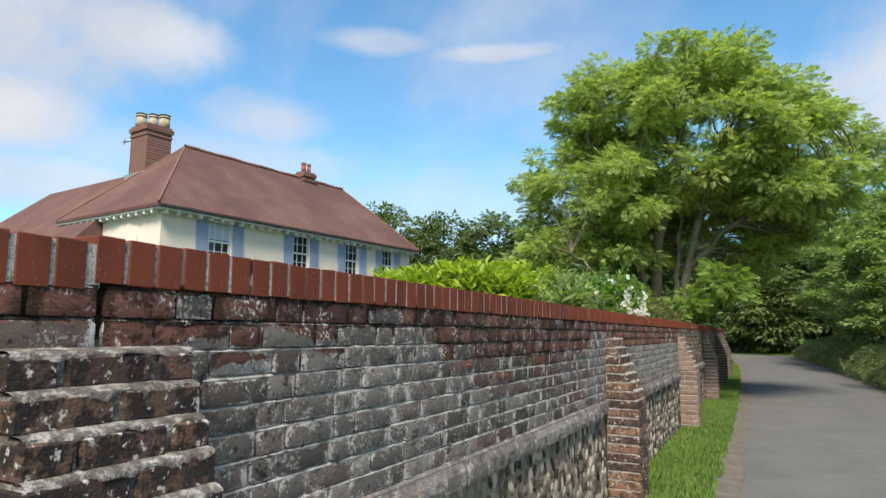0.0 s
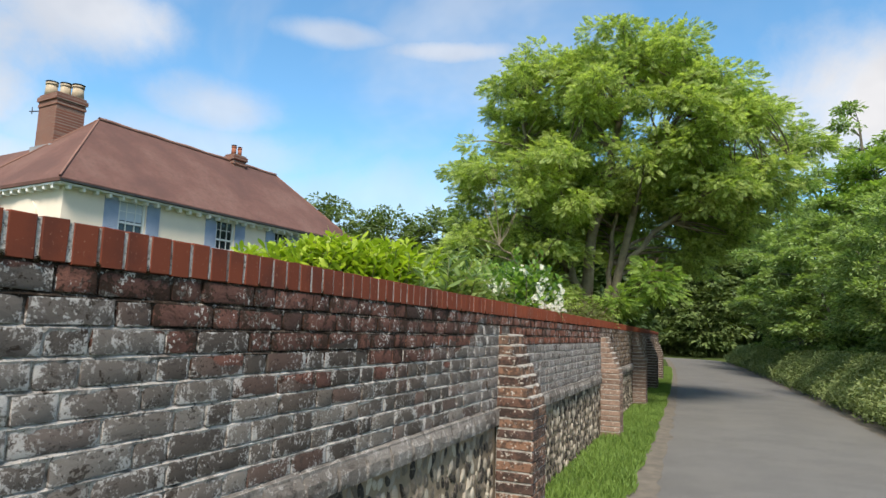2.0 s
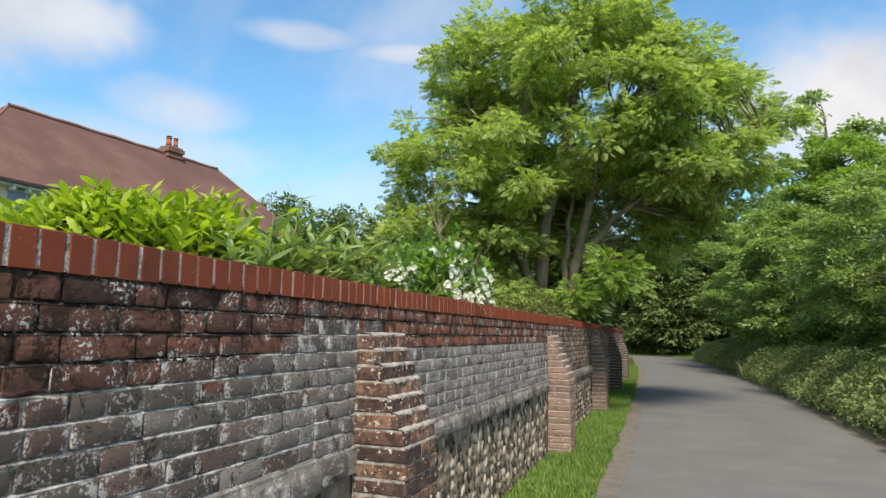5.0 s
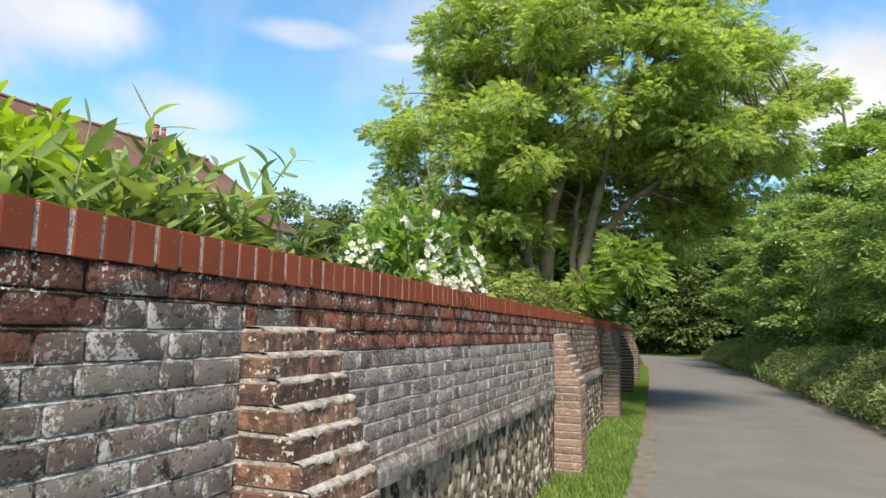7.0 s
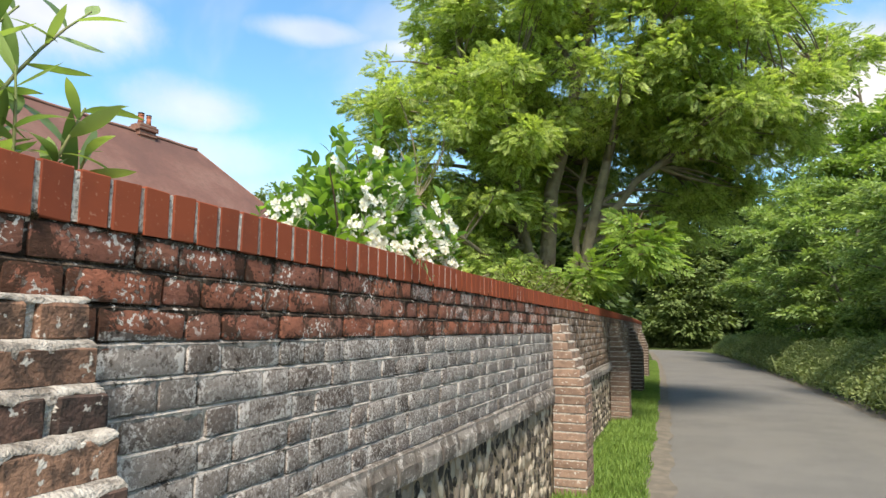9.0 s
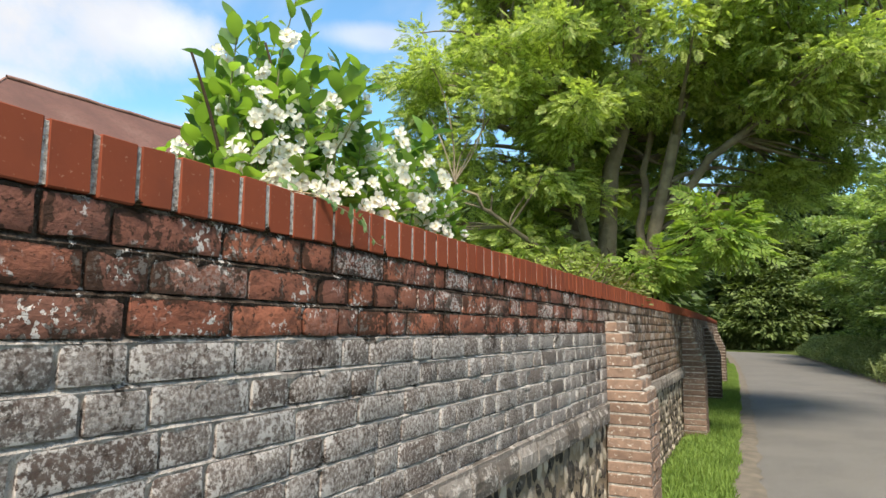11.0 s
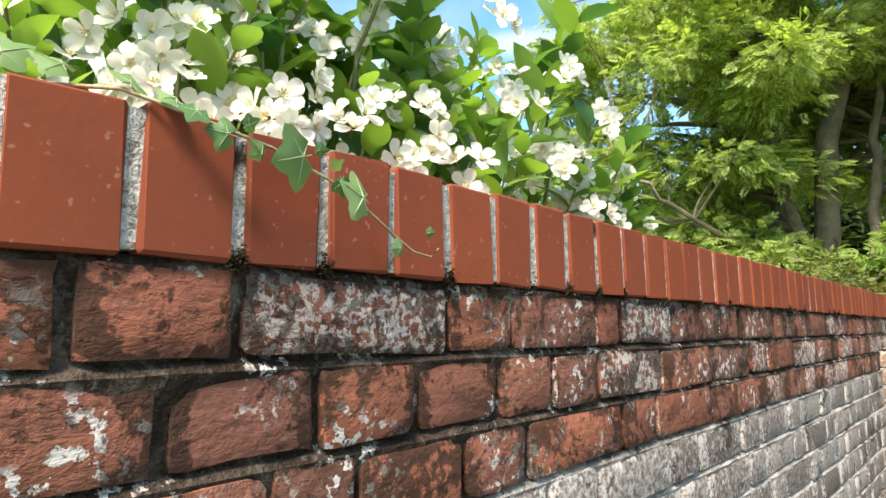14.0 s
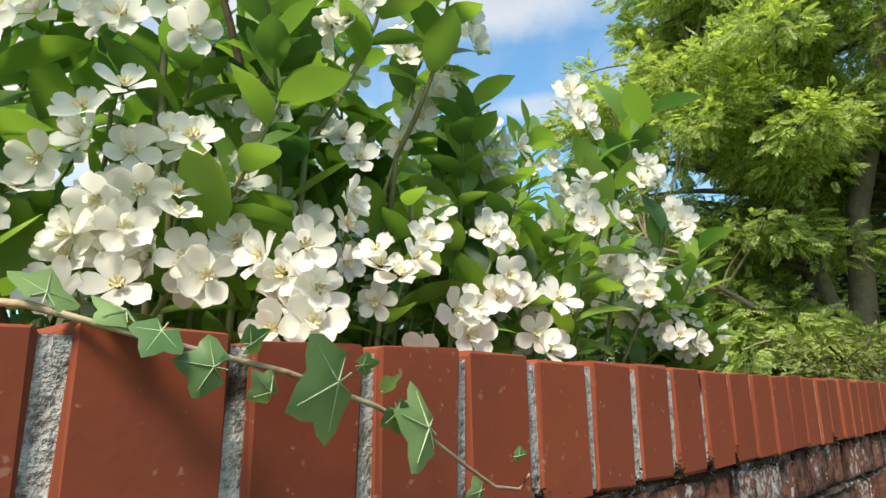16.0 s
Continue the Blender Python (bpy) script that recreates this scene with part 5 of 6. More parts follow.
# woods that close the lane
wood_spec = [((-7.5, 26.5), 6.2, 2.6), ((-5.6, 25.5), 6.4, 2.6), ((-6.4, 33.0), 7.0, 3.0), ((-6.0, 39.5), 9.0, 3.2), ((-0.9, 58.0), 14.5, 4.6), ((2.6, 61.0), 15.0, 4.6), ((-7.5, 57.0), 11.0, 4.2), ((-0.3, 53.8), 8.6, 3.2), ((5.0, 56.0), 12.0, 3.8), ((11.0, 54.0), 11.5, 4.0)]
for k, ((x, y), h, w) in enumerate(wood_spec):
    tree("woodland_tree", (x, y, 0), "dark green tree of the wood at the lane's bend", "tree",
         [([(x, y, -0.1), (x, y, h * 0.4), (x + 0.3, y, h * 0.85)], 0.2, 0.04)],
         [(x, y, h * 0.64, w, w, h * 0.36), (x + 0.4, y - 0.8, h * 0.36, w * 0.95, w * 0.9, h * 0.30), (x - 0.5, y - 0.6, h * 0.2, w * 0.9, w * 0.8, h * 0.16)], 300, 95, BROAD, (0.26, 0.46), M_BARK, (M_MID if h < 8.7 and y > 50 else M_FAR), 60 + k, "trees of the wood",
         clump_r=(0.9, 0.45), shell=0.4, share=0.4)

# trees far beyond the house
far_spec = [((-33.0, 52.0), 14.3, 4.0), ((-27.4, 53.5), 12.9, 3.6), ((-38.0, 50.0), 12.6, 3.6), ((-22.0, 54.0), 12.6, 3.2)]
for k, ((x, y), h, w) in enumerate(far_spec):
    tree("distant_tree", (x, y, 0), "dark tree far off beyond the house", "tree",
         [([(x, y, -0.1), (x, y, h * 0.4), (x + 0.3, y, h * 0.9)], 0.25, 0.04)],
         [(x, y, h * 0.66, w, w, h * 0.34), (x + 1.5, y, h * 0.45, w * 0.8, w * 0.8, h * 0.3), (x - 1.5, y, h * 0.5, w * 0.7, w * 0.7, h * 0.3)], 320, 50, BROAD, (0.3, 0.5), M_BARK, M_MID, 80 + k, "trees beyond the house",
         clump_r=(0.8, 0.4), shell=0.6, share=0.6)

# rank growth along the lane
rng = np.random.default_rng(90)
n = 130000
ny = 8.5 + 38 * rng.random(n) ** 1.25
deep = rng.random(n) ** 0.8
nx = np.array([road_right(v) + ragged(v, 8, 0.16) for v in ny]) + 0.05 + 1.7 * deep
top = 0.35 + 0.75 * np.minimum(1, deep * 2.2) + 0.22 * np.array([noise.noise(Vector((a * 1.3, b * 1.3, 2))) for a, b in zip(nx, ny)])
nz = top * rng.random(n) ** 0.6
ways = np.stack([rng.normal(-0.25, 0.7, n), rng.normal(-0.2, 0.7, n), rng.normal(0.05, 0.5, n)], -1)
v, f = scatter(LEAF, np.stack([nx, ny, nz], -1), ways, rng.uniform(0.045, 0.105, n), rng, 0.7)
tagged(new("nettle_bank", tri_mesh("nettle_bank", v, f, M_NETTLE)), "rank nettles and cow parsley along the lane", "undergrowth", kind="stuff")
n = 260
ny = 8.5 + 38 * rng.random(n) ** 1.2
nx = np.array([road_right(v) for v in ny]) + 0.02 + 1.4 * rng.random(n)
THIN = (BLADE[0] * np.array([0.13, 1, 1]), BLADE[1])
v, f = scatter(THIN, np.stack([nx, ny, np.full(n, -0.03)], -1), np.stack([rng.normal(-0.1, 0.3, n), rng.normal(0, 0.3, n), np.ones(n)], -1), rng.uniform(0.3, 0.75, n), rng, 1.0)
tagged(new("long_grass", tri_mesh("long_grass", v, f, M_NETTLE)), "long seeding grass among the nettles", "grass", kind="stuff")
n = 14000
ny, nx = 51.5 + 5 * rng.random(n), -24 + 34 * rng.random(n)
v, f = scatter(BLADE, np.stack([nx, ny, np.array([lie(a, b) for a, b in zip(nx, ny)])], -1), np.stack([rng.normal(0, 0.4, n), rng.normal(0, 0.4, n), np.ones(n)], -1), rng.uniform(0.3, 0.6, n), rng, 1.0)
tagged(new("bank_grass", tri_mesh("bank_grass", v, f, M_SHRUB)), "grass on the bank at the bend", "grass", kind="stuff")

# telegraph pole
ob = thing("telegraph_pole", pose(9.4, 33.0, 0), "weathered wooden telegraph pole above the hedgerow", "pole")
child("pole", tri_mesh("pole", *tube(np.linspace((0, 0, -0.2), (0, 0, 10.2), 6), np.linspace(0.16, 0.12, 6), 10), M_POLE, True), ob)
part("cap", box(-0.22, 0.22, -0.2, 0.2, 9.9, 10.25, bevel=0.03), M_POLE, ob, "dark cap on the pole")

# ---- laurel behind the wall ----
LANCE = [blade_leaf(0.185, c, 5) for c in (-0.22, 0.05, -0.4)]


def sprig(base, tip, leaves, size, rng, shape_pick, spread=0.9):
    """A shoot with leaves set round it: arrays of the stem, and places, ways and sizes of the leaves."""
    mid = (np.asarray(base) + np.asarray(tip)) / 2 + rng.normal(0, 0.03, 3)
    line = bezier(base, mid, tip, 7)
    axis = np.asarray(tip, float) - np.asarray(base, float)
    axis /= np.linalg.norm(axis)
    s = 0.25 + 0.75 * (np.arange(leaves) + 0.5) / leaves
    p = np.stack([np.interp(s, np.linspace(0, 1, 7), line[:, k]) for k in range(3)], -1)
    a = np.arange(leaves) * 2.4 + rng.random() * 6
    e1 = np.cross(axis, (0.3, 0.5, 0.8))
    e1 /= np.linalg.norm(e1)
    e2 = np.cross(axis, e1)
    w = np.cos(a)[:, None] * e1 + np.sin(a)[:, None] * e2
    w = w * spread + axis * (0.35 + 0.75 * s)[:, None] + rng.normal(0, 0.12, (leaves, 3))
    return line, p, w, rng.uniform(*size, leaves) * (1.1 - 0.35 * s)


def leaf_objects(parent, name, shapes, mat, p, w, size, rng, limit, flat=0.35):
    """Leaves as objects of their own up to the limit, the rest joined."""
    meshes = [tri_mesh(name, v, f, mat, True) for v, f in shapes]
    order = np.argsort(-p[:, 0])
    base = np.array(parent.matrix_basis.translation)
    for i in order[:limit]:
        y = Vector(w[i]).normalized()
        up = Vector((rng.normal(0, flat), rng.normal(0, flat), 1.0))
        x = y.cross(up).normalized()
        z = x.cross(y)
        m = Matrix((x, y, z)).transposed().to_4x4() @ Matrix.Diagonal((size[i], size[i], size[i], 1))
        m.translation = Vector(p[i] - base)
        child(name, meshes[int(rng.integers(len(meshes)))], parent, m)
    rest = order[limit:]
    if len(rest):
        out = []
        for k, shp in enumerate(shapes):
            sel = rest[k::len(shapes)]
            if len(sel):
                out.append(scatter(shp, p[sel] - base, w[sel], size[sel], rng, flat))
        child("leaves", tri_mesh("leaves", *joined(out), mat, True), parent, kind="stuff")


def shrub(name, base, label, shoots, size, leaves, shapes, mat, seed, limit, group="", stem_r=0.006, spread=0.9):
    rng = np.random.default_rng(seed)
    ob = thing(name, pose(*base), label, "shrub", group)
    P, W, S, stems = [], [], [], []
    for b, t in shoots:
        line, p, w, s = sprig(b, t, leaves, size, rng, None, spread)
        P.append(p), W.append(w), S.append(s)
        stems.append(tube(line - np.array(base), np.linspace(stem_r, stem_r * 0.4, 7), 5))
        stems.append(tube(bezier(np.array((0, 0, -0.05)), (np.asarray(b) - base) * np.array([0.7, 0.7, 0.4]), np.asarray(b) - base, 6), np.linspace(stem_r * 2.2, stem_r, 6), 5))
    child("branching", tri_mesh("branching", *joined(stems), M_STEM, True), ob, label="green woody stems", kind="stuff")
    leaf_objects(ob, "leaf", shapes, mat, np.concatenate(P), np.concatenate(W), np.concatenate(S), rng, limit)
    return ob


r = random.Random(55)
for k, (x0, x1, zt) in enumerate(((-3.4, -2.6, 1.98), (-2.6, -1.85, 2.0))):
    shoots = []
    for q in range(260):
        x = r.uniform(x0, x1)
        y = 4.78 + 0.35 * abs(x + 2.4) + 0.85 * r.random() ** 1.3
        z = zt + r.uniform(-0.16, 0.05) - 0.22 * max(0.0, 0.2 - (y - 4.78 - 0.35 * abs(x + 2.4)))
        shoots.append(((x + r.uniform(-0.06, 0.06), y + r.uniform(-0.06, 0.06), z - 0.34), (x + r.uniform(-0.08, 0.10), y + r.uniform(-0.10, 0.06), z)))
    shrub("laurel_hedge", ((x0 + x1) / 2, 5.3, 0), "clipped hedge of bright yellow-green laurel leaves", shoots, (0.085, 0.135), 15, LANCE, M_LAUREL, 400 + k, 110, "laurels behind the wall", spread=1.1)
shoots = []
NARROW = [blade_leaf(0.118, c, 7) for c in (-0.25, 0.05, -0.5)]
for q in range(98):
    y, x = r.uniform(4.95, 5.95), -1.50 - 0.7 * r.random() ** 1.5
    z = 1.80 + 0.12 * r.random() - 0.55 * max(0, y - 5.55) - r.random() * 0.25
    shoots.append(((x + r.uniform(-0.08, 0.08), y + r.uniform(-0.1, 0.1), z - 0.34), (x + r.uniform(-0.05, 0.10), y + r.uniform(-0.08, 0.16), z)))
for q in range(60):
    y, x = r.uniform(5.1, 5.88), -1.40 - 0.25 * r.random()
    shoots.append(((x - 0.03, y + r.uniform(-0.04, 0.04), 1.50), (x + r.uniform(-0.06, 0.12), y + r.uniform(-0.10, 0.12), r.uniform(1.64, 1.84) - 0.25 * max(0.0, y - 5.85))))
shoots += [((-1.55, 5.78, 1.62), (-1.50, 6.03, 2.07)), ((-1.55, 5.68, 1.65), (-1.50, 5.86, 2.0)), ((-1.55, 5.5, 1.6), (-1.5, 5.58, 1.92)), ((-1.55, 5.3, 1.6), (-1.52, 5.34, 1.90)), ((-1.55, 5.24, 1.62), (-1.50, 5.30, 2.0))]
shrub("laurel_shrub", (-1.9, 5.4, 0), "laurel shrub with long grey-green leaves on loose shoots", shoots, (0.11, 0.18), 11, NARROW, M_OLEANDER, 410, 280, "laurels behind the wall", spread=1.15)

# ---- mock orange in flower ----
OVATE = [blade_leaf(0.27, c, 6, 0.18) for c in (-0.2, -0.45, 0.05)]
r = random.Random(66)


def mock_first(x):
    """Where the shrub begins along the wall, further on the deeper it stands in the garden."""
    return 7.09 + 0.54 * (-1.4 - x)


def mock_top(y):
    return float(np.interp(y, (7.1, 7.3, 7.6, 7.75, 8.05, 8.35), (1.90, 2.06, 2.12, 2.02, 2.03, 1.74)))


shoots = []
for q in range(125):
    x = -1.37 - 0.5 * r.random() ** 1.2
    y = r.uniform(mock_first(x), 8.35)
    z = 1.66 + (mock_top(y) - 1.66) * r.random() ** 0.8
    shoots.append(((x - 0.05, y + r.uniform(-0.03, 0.1), z - 0.24), (x + r.uniform(0, 0.10), y + r.uniform(-0.02, 0.08), z)))
for q in range(15):
    x = -1.42 - 0.35 * r.random()
    y = r.uniform(mock_first(x) + 0.05, 7.62)
    shoots.append(((x, y, 1.8), (x + r.uniform(-0.1, 0.12), y + r.uniform(-0.04, 0.12), r.uniform(2.0, 2.3))))
for q in range(80):
    x = -1.85 - 0.5 * r.random()
    y = mock_first(x) + 0.05 + 0.9 * r.random()
    z = 1.72 + 0.5 * r.random() * min(1.0, 0.35 + (y - mock_first(x)) * 1.6)
    shoots.append(((x, y, z - 0.26), (x + r.uniform(-0.08, 0.10), y + r.uniform(-0.08, 0.08), z)))
MOCK = shrub("mock_orange", (-1.75, 7.5, 0), "mock orange shrub in full white flower leaning over the wall", shoots, (0.055, 0.098), 12, OVATE, M_MOCK, 420, 300, stem_r=0.0032)
twig = [tube(bezier((-1.55, 7.32, 1.5) - np.array((-1.75, 7.5, 0)), (-1.50, 7.22, 1.75) - np.array((-1.75, 7.5, 0)), (-1.48, 7.08, 1.95) - np.array((-1.75, 7.5, 0)), 8), np.linspace(0.007, 0.003, 8), 6),
        tube(bezier((-1.6, 7.6, 1.5) - np.array((-1.75, 7.5, 0)), (-1.5, 7.45, 1.9) - np.array((-1.75, 7.5, 0)), (-1.52, 7.36, 2.1) - np.array((-1.75, 7.5, 0)), 8), np.linspace(0.007, 0.003, 8), 6)]
for v, f in twig:
    child("twig", tri_mesh("twig", v, f, M_TWIG, True), MOCK, label="brown twig")


def petal():
    """A broad rounded petal, one unit long, cupped."""
    rows = [(0.0, 0.08), (0.25, 0.25), (0.5, 0.36), (0.75, 0.38), (0.93, 0.25), (1.0, 0.07)]
    v, f = [], []
    for s, w in rows:
        v += [(-w, s, 0.22 * s + 0.10 * w), (0, s, 0.22 * s - 0.12 * s * s - 0.03), (w, s, 0.22 * s + 0.10 * w)]
    for i in range(len(rows) - 1):
        for a in range(2):
            q = 3 * i + a
            f += [(q, q + 1, q + 4), (q, q + 4, q + 3)]
    return np.array(v), np.array(f)


PET = petal()


def turned(shape, m):
    v, f = shape
    a = np.array(m)
    return v @ a[:3, :3].T + a[:3, 3], f


def flower_data(seed):
    """One open flower that faces +z: petals, and its tuft of stamens."""
    r = random.Random(seed)
    pets, stam = [], []
    k = r.choice((4, 5, 5))
    for i in range(k):
        pets.append(turned(PET, pose(0, 0, 0, 0, 0, 360 * i / k + r.uniform(-9, 9)) @ pose(0, 0.002, 0, r.uniform(-4, 34)) @ Matrix.Scale(r.uniform(0.0155, 0.019), 4)))
    for i in range(r.choice((0, 1, 3))):
        pets.append(turned(PET, pose(0, 0, 0.002, 0, 0, r.uniform(0, 360)) @ pose(0, 0.001, 0, r.uniform(25, 60)) @ Matrix.Scale(r.uniform(0.0095, 0.013), 4)))
    for i in range(7):
        a = radians(51 * i)
        stam.append(tube(np.array([(0, 0, 0.001), (0.004 * math.cos(a), 0.004 * math.sin(a), 0.0065)]), [0.0006, 0.0011], 4))
    return tri_mesh("flower", *joined(pets), M_PETAL, True), tri_mesh("stamen_tuft", *joined(stam), M_STAMEN)


BLOOMS = [flower_data(500 + k) for k in range(10)]
base = Vector((-1.75, 7.5, 0))


def truss(flowers, x, y, z, turn, lift, size=1.0):
    """Flowers set close together about one place, all turned outwards."""
    aim = pose(0, 0, 0, 0, lift, turn)
    for q in range(flowers):
        at = Vector((r.uniform(-0.012, 0.016), r.uniform(-0.026, 0.026), r.uniform(-0.030, 0.030))) if flowers > 1 else Vector((0, 0, 0))
        face = Vector((1.0, at.y * 20 + r.uniform(-0.4, 0.4), at.z * 14 + r.uniform(-0.4, 0.5))).normalized()
        m = Matrix.Translation(Vector((x, y, z)) - base) @ aim @ Matrix.Translation(at) @ face.to_track_quat("Z", "Y").to_matrix().to_4x4() @ pose(0, 0, 0, 0, 0, r.uniform(0, 360)) @ Matrix.Scale(size, 4)
        petals, tuft = r.choice(BLOOMS)
        ob = child("flower", petals, MOCK, m, "creamy white open flower")
        child("stamen_tuft", tuft, ob, None, "yellow stamens")


SPOTS = [(x, y, z) for x, row in ((-1.40, ((7.259, 1.767), (7.214, 1.820), (7.276, 1.741), (7.316, 1.756), (7.335, 1.675), (7.278, 1.702), (7.362, 1.740), (7.397, 1.718), (7.407, 1.813), (7.487, 1.817), (7.622, 1.932), (7.594, 1.888), (7.692, 1.863), (7.633, 1.987), (7.278, 1.667))),
                                 (-1.29, ((7.357, 1.660), (7.461, 1.696), (7.567, 1.735), (7.574, 1.694), (7.681, 1.875), (7.880, 1.871), (7.877, 1.716), (7.953, 1.672), (7.499, 1.643), (7.622, 1.642), (7.363, 1.634), (7.754, 1.791)))) for y, z in row]
for x, y, z in SPOTS:
    truss(r.choice((3, 4, 4, 5)), x + r.uniform(-0.015, 0.01), y, z, r.uniform(-60, 0), r.uniform(-25, 15), r.uniform(1.0, 1.22))
for q in range(52):
    x = -1.37 - 0.4 * r.random() ** 1.5
    y = r.uniform(mock_first(x) + 0.04, 8.15)
    truss(r.choice((2, 3, 4, 5)), x, y, 1.66 + (min(mock_top(y), 2.08) - 1.66) * r.random(), r.uniform(-70, 20), r.uniform(-40, 20), r.uniform(0.95, 1.2))
for q in range(36):
    x = -1.8 - 0.4 * r.random()
    y = mock_first(x) + 0.05 + 0.8 * r.random()
    truss(r.choice((2, 3, 4)), x + 0.08, y, r.uniform(1.74, 2.12), r.uniform(-90, -20), r.uniform(-30, 10), 1.1)
for q in range(16):
    truss(r.choice((3, 4, 5)), r.uniform(-1.48, -1.33), r.uniform(7.72, 8.42), r.uniform(1.66, 1.86), r.uniform(-80, -10), r.uniform(-30, 15), 1.1)
for q in range(12):
    x = -1.7 - 0.5 * r.random()
    truss(r.choice((2, 3, 4)), x, mock_first(x) + 0.2 * r.random(), r.uniform(1.72, 1.95), r.uniform(-100, -40), r.uniform(-30, 10), 1.1)
for q in range(14):
    truss(1, r.uniform(-1.5, -1.34), r.uniform(7.25, 8.1), r.uniform(1.64, 1.95), r.uniform(-70, 30), r.uniform(-40, 20), 1.15)

# ---- ivy trailing over the coping ----
IVY = thing("ivy", pose(-1.3, 7.2, 1.62), "trailing ivy shoot with lobed pale-veined leaves over the coping", "climber")
ib = np.array((-1.3, 7.2, 1.62))
run = np.array([(-1.30, 7.12, 1.625), (-1.25, 7.165, 1.622), (-1.214, 7.195, 1.618), (-1.199, 7.235, 1.607), (-1.192, 7.29, 1.596), (-1.190, 7.34, 1.581), (-1.192, 7.375, 1.567), (-1.194, 7.41, 1.548), (-1.194, 7.435, 1.535), (-1.192, 7.455, 1.532), (-1.190, 7.463, 1.540)])
child("shoot", tri_mesh("shoot", *tube(run - ib, np.linspace(0.0017, 0.0010, 11), 6), mottled("ivy_shoot_skin", (0.40, 0.36, 0.20), (0.33, 0.20, 0.13), 30.0, 0.6), True), IVY, label="pale green and reddish shoot")


def ivy_leaf_data():
    """A five-lobed leaf along +y with raised veins; width about one unit."""
    tips = [(-52, 0.33), (-25, 0.33), (0, 0.45), (17, 0.52), (35, 0.43), (50, 0.35), (70, 0.44), (90, 0.58), (110, 0.44), (130, 0.35), (145, 0.43), (163, 0.52), (180, 0.45), (205, 0.33), (232, 0.33), (270, 0.10)]
    rim = [(0.0 + d * math.cos(radians(a)), 0.38 + d * math.sin(radians(a))) for a, d in tips]
    v, f = [(0, 0.34, 0.03)], []
    k = len(rim)
    for s in (0.55, 1.0):
        v += [(x * s, 0.36 + (y - 0.36) * s, 0.03 * (1 - s) - 0.10 * s * s * abs(x)) for x, y in rim]
    for i in range(k):
        j = (i + 1) % k
        f += [(0, 1 + i, 1 + j), (1 + i, 1 + k + i, 1 + k + j), (1 + i, 1 + k + j, 1 + j)]
    return np.array(v), np.array(f)


ivy_m = tri_mesh("ivy_leaf", *ivy_leaf_data(), M_IVY, True)
vein = joined([tube(np.array([(0, 0.34, 0.034), (d * 0.8 * math.cos(radians(a)), 0.37 + d * 0.8 * math.sin(radians(a)), 0.012 - 0.07 * abs(d * 0.8 * math.cos(radians(a))))]), [0.011, 0.003], 4) for a, d in ((17, 0.5), (90, 0.58), (163, 0.5), (-50, 0.32), (230, 0.32))]
              + [tube(np.array([(0, 0.12, 0.0), (0, 0.34, 0.034)]), [0.011, 0.011], 4)])
M_VEIN = mottled("pale_leaf_vein", (0.42, 0.50, 0.28), (0.36, 0.44, 0.24), 20.0, 0.6)
vein_m = tri_mesh("veining", *vein, M_VEIN)
for y, z, x, size, spin, tilt in ((7.310, 1.592, -1.184, 0.046, -160, 8), (7.366, 1.570, -1.183, 0.036, 160, -12), (7.345, 1.579, -1.182, 0.026, -60, 30), (7.255, 1.597, -1.190, 0.028, 170, 10), (7.278, 1.588, -1.187, 0.024, 140, 20),
                                  (7.270, 1.607, -1.190, 0.020, 40, 20), (7.325, 1.600, -1.184, 0.018, 10, 10), (7.446, 1.552, -1.186, 0.016, 10, 10), (7.412, 1.536, -1.187, 0.020, 190, 15), (7.225, 1.616, -1.205, 0.026, 120, -50),
                                  (7.200, 1.622, -1.212, 0.034, 60, -30), (7.236, 1.610, -1.196, 0.024, -120, -40), (7.168, 1.630, -1.235, 0.036, 150, -30), (7.14, 1.634, -1.25, 0.036, 30, -30), (7.340, 1.590, -1.184, 0.018, 60, 30)):
    m = Matrix.Translation(Vector((x, y, z)) - Vector(ib)) @ pose(0, 0, 0, 0, tilt + rw.uniform(-14, 14), rw.uniform(-22, 22)) @ pose(0, 0, 0, spin, 0, 0) @ pose(0, 0, 0, 0, 90, 0) @ Matrix.Diagonal((size * (1.25 if size > 0.035 and y > 7.3 else 0.85) * rw.uniform(0.75, 1.1), size * (1.25 if size > 0.035 and y > 7.3 else 0.9), size * rw.uniform(0.6, 2.6), 1)) @ Matrix.Translation((0, -0.34, 0))
    lf = child("leaf", ivy_m, IVY, m)
    child("veining", vein_m, lf, None, "pale veins")

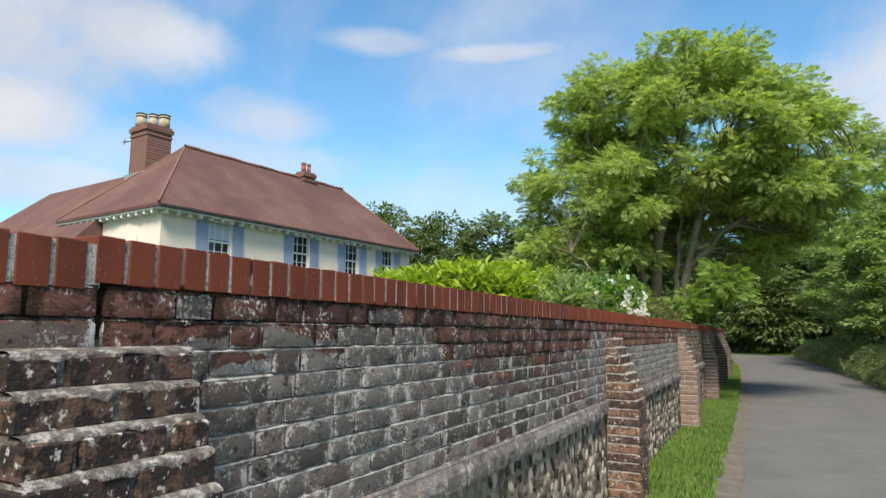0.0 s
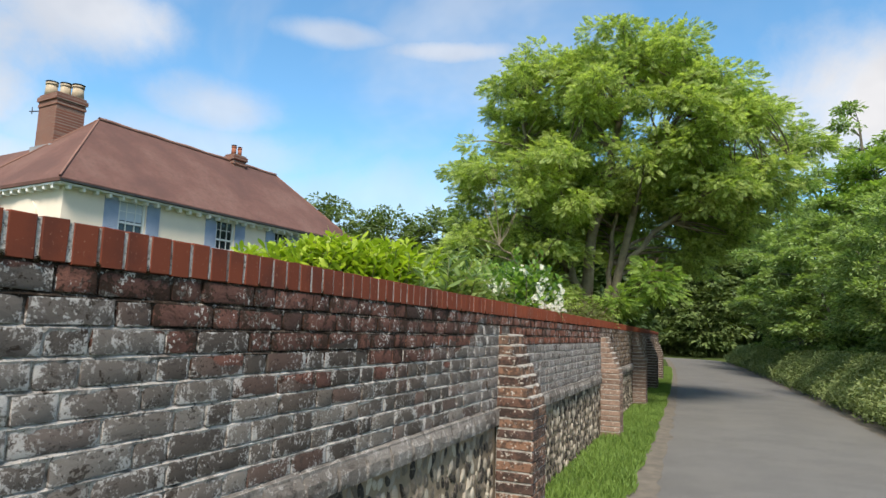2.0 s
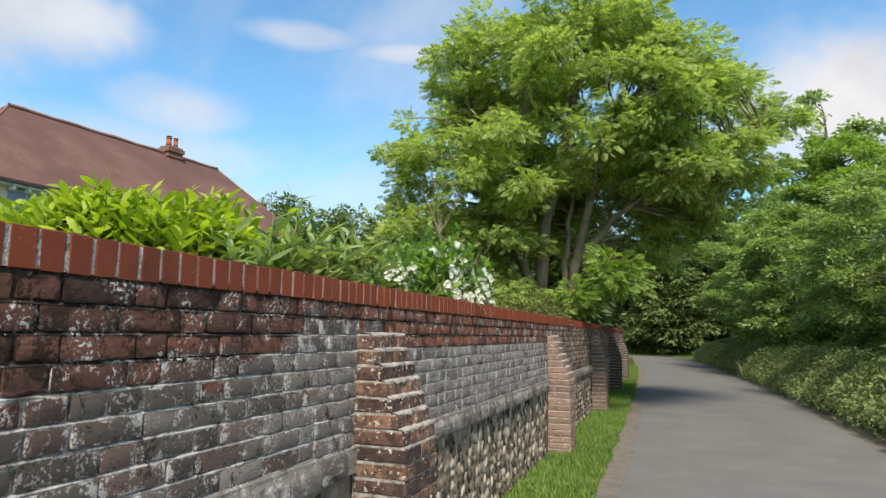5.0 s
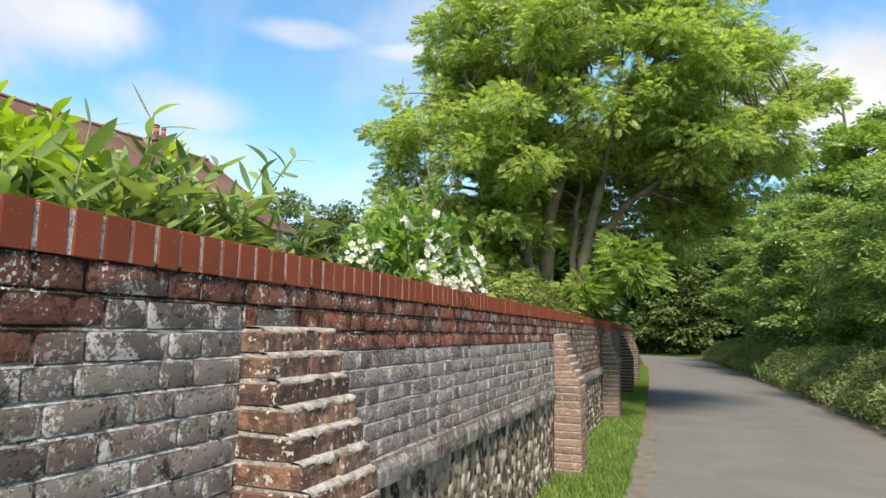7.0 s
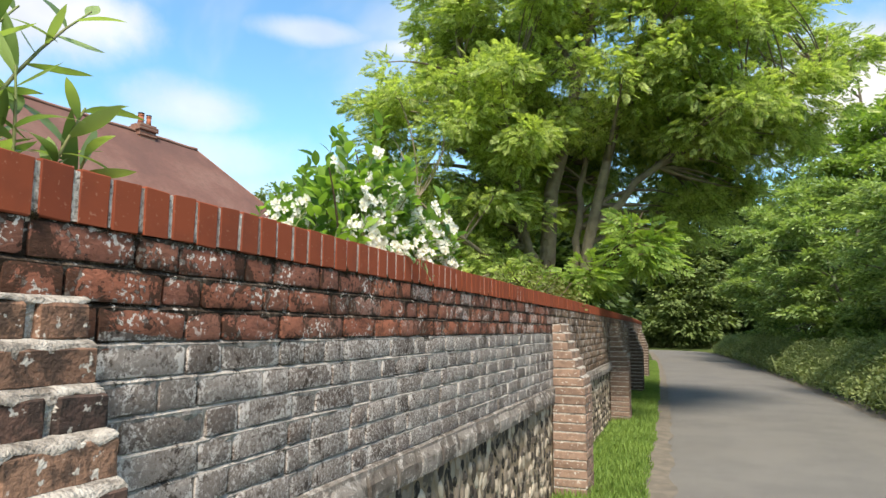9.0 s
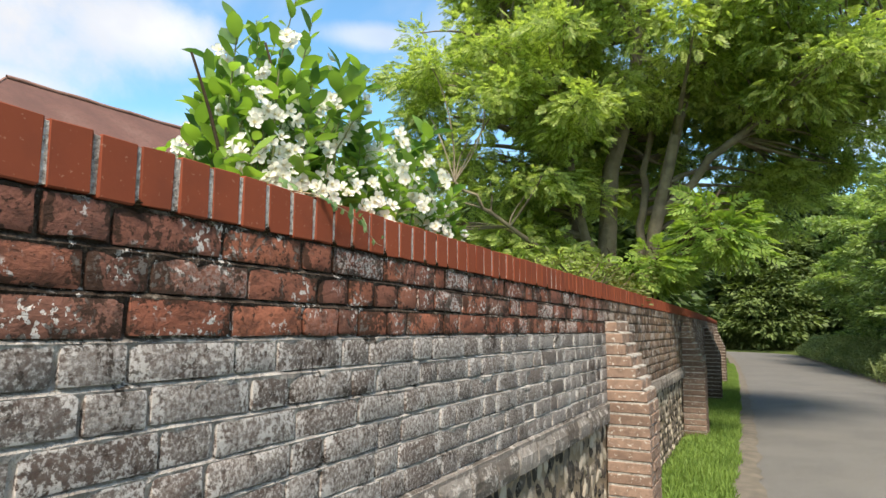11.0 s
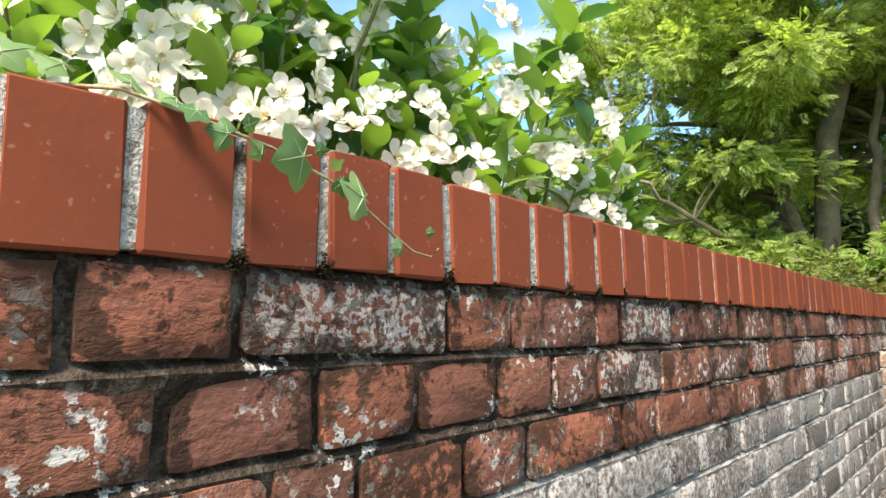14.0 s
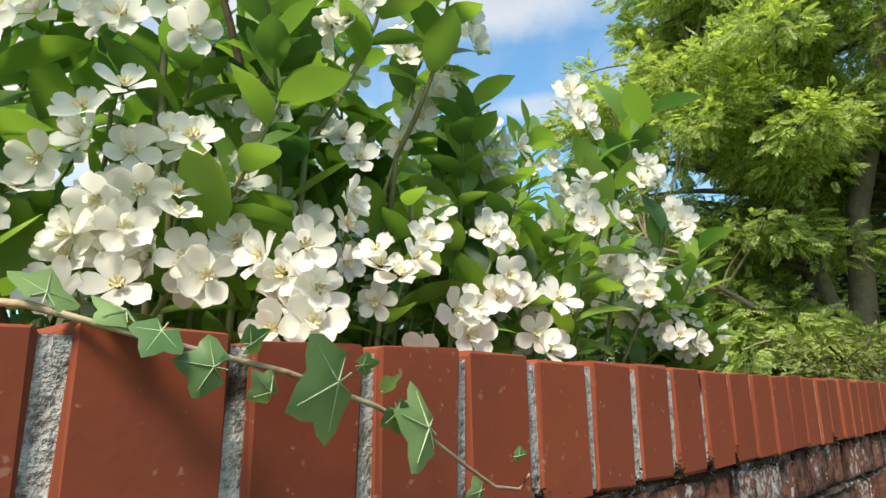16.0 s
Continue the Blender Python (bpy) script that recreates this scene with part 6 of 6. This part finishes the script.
# ---- moss in the joints under the coping ----
rng = np.random.default_rng(12)
n = 26000
my = np.where(rng.random(n) < 0.5, rng.uniform(0.0, 10.2, n), 7.204 + COPE_PITCH * rng.integers(-90, 40, n) + rng.normal(0, 0.006, n))
mask = np.array([noise.noise(Vector((v * 4.3, 0, 7))) + 0.5 * noise.noise(Vector((v * 17, 3, 7))) for v in my]) > 0.02
my = my[mask & (my > 0)]
mz = COPE_Z + np.where(rng.random(len(my)) < 0.7, rng.normal(-0.004, 0.005, len(my)), rng.uniform(-0.016, 0.014, len(my)))
mx = np.array([wall_x(v) for v in my]) + rng.uniform(-0.006, 0.003, len(my))
knots = [7.204 + COPE_PITCH * k for k in range(-86, 40) if rng.random() < 0.30]
ky = np.repeat(knots, 200) + rng.normal(0, 0.0030, 200 * len(knots))
my = np.concatenate([my, ky])
mz = np.concatenate([mz, COPE_Z - 0.004 + np.abs(rng.normal(0, 0.007, len(ky)))])
mx = np.concatenate([mx, np.array([wall_x(v) for v in ky]) + rng.uniform(0.002, 0.006, len(ky))])
v, f = scatter(LEAF, np.stack([mx, my, mz], -1), np.stack([rng.uniform(0.3, 1, len(my)), rng.normal(0, 0.7, len(my)), rng.normal(-0.3, 0.6, len(my))], -1), rng.uniform(0.003, 0.0052, len(my)), rng, 1.0)
tagged(new("moss", tri_mesh("moss", v, f, M_MOSS)), "dark moss in the joint under the coping", "moss", kind="stuff")

# ---- bricks, flints and coping bricks one by one ----
for k, ((y0, y1), wall) in enumerate(zip(bays, WALLS)):
    lo = y0 if k == 0 else y0 - PIER_W
    bricks = lay_bricks(lo, y1, TOP, 9)
    limit = 300 if k in (1, 2) else (60 if k in (0, 3) else 0)
    place_pieces(wall, "brick", bricks, limit, lambda bm_: abs(bm_[1].translation.y - 7.2))
    y = y0 + 0.11
    while y < y1 - 0.06:
        if k < 4:
            child("plinth_brick", rw.choice(PLINTHS), wall, pose(wall_x(y) + rw.uniform(-0.002, 0.002), y, PLINTH + rw.uniform(-0.002, 0.002), 0, 0, rw.uniform(-0.6, 0.6)))
        y += 0.224
    flints = lay_flints(y0, y1, -0.02, PLINTH - 0.115, 0.022)
    place_pieces(wall, "flint", flints, 280 if k in (1, 2) else 0, lambda bm_: abs(bm_[1].translation.y - (5.0 if k == 1 else 9.5)))
place_pieces(cope, "coping_brick", COPE_LAID, 300, lambda bm_: abs(bm_[1].translation.y - 6.0))
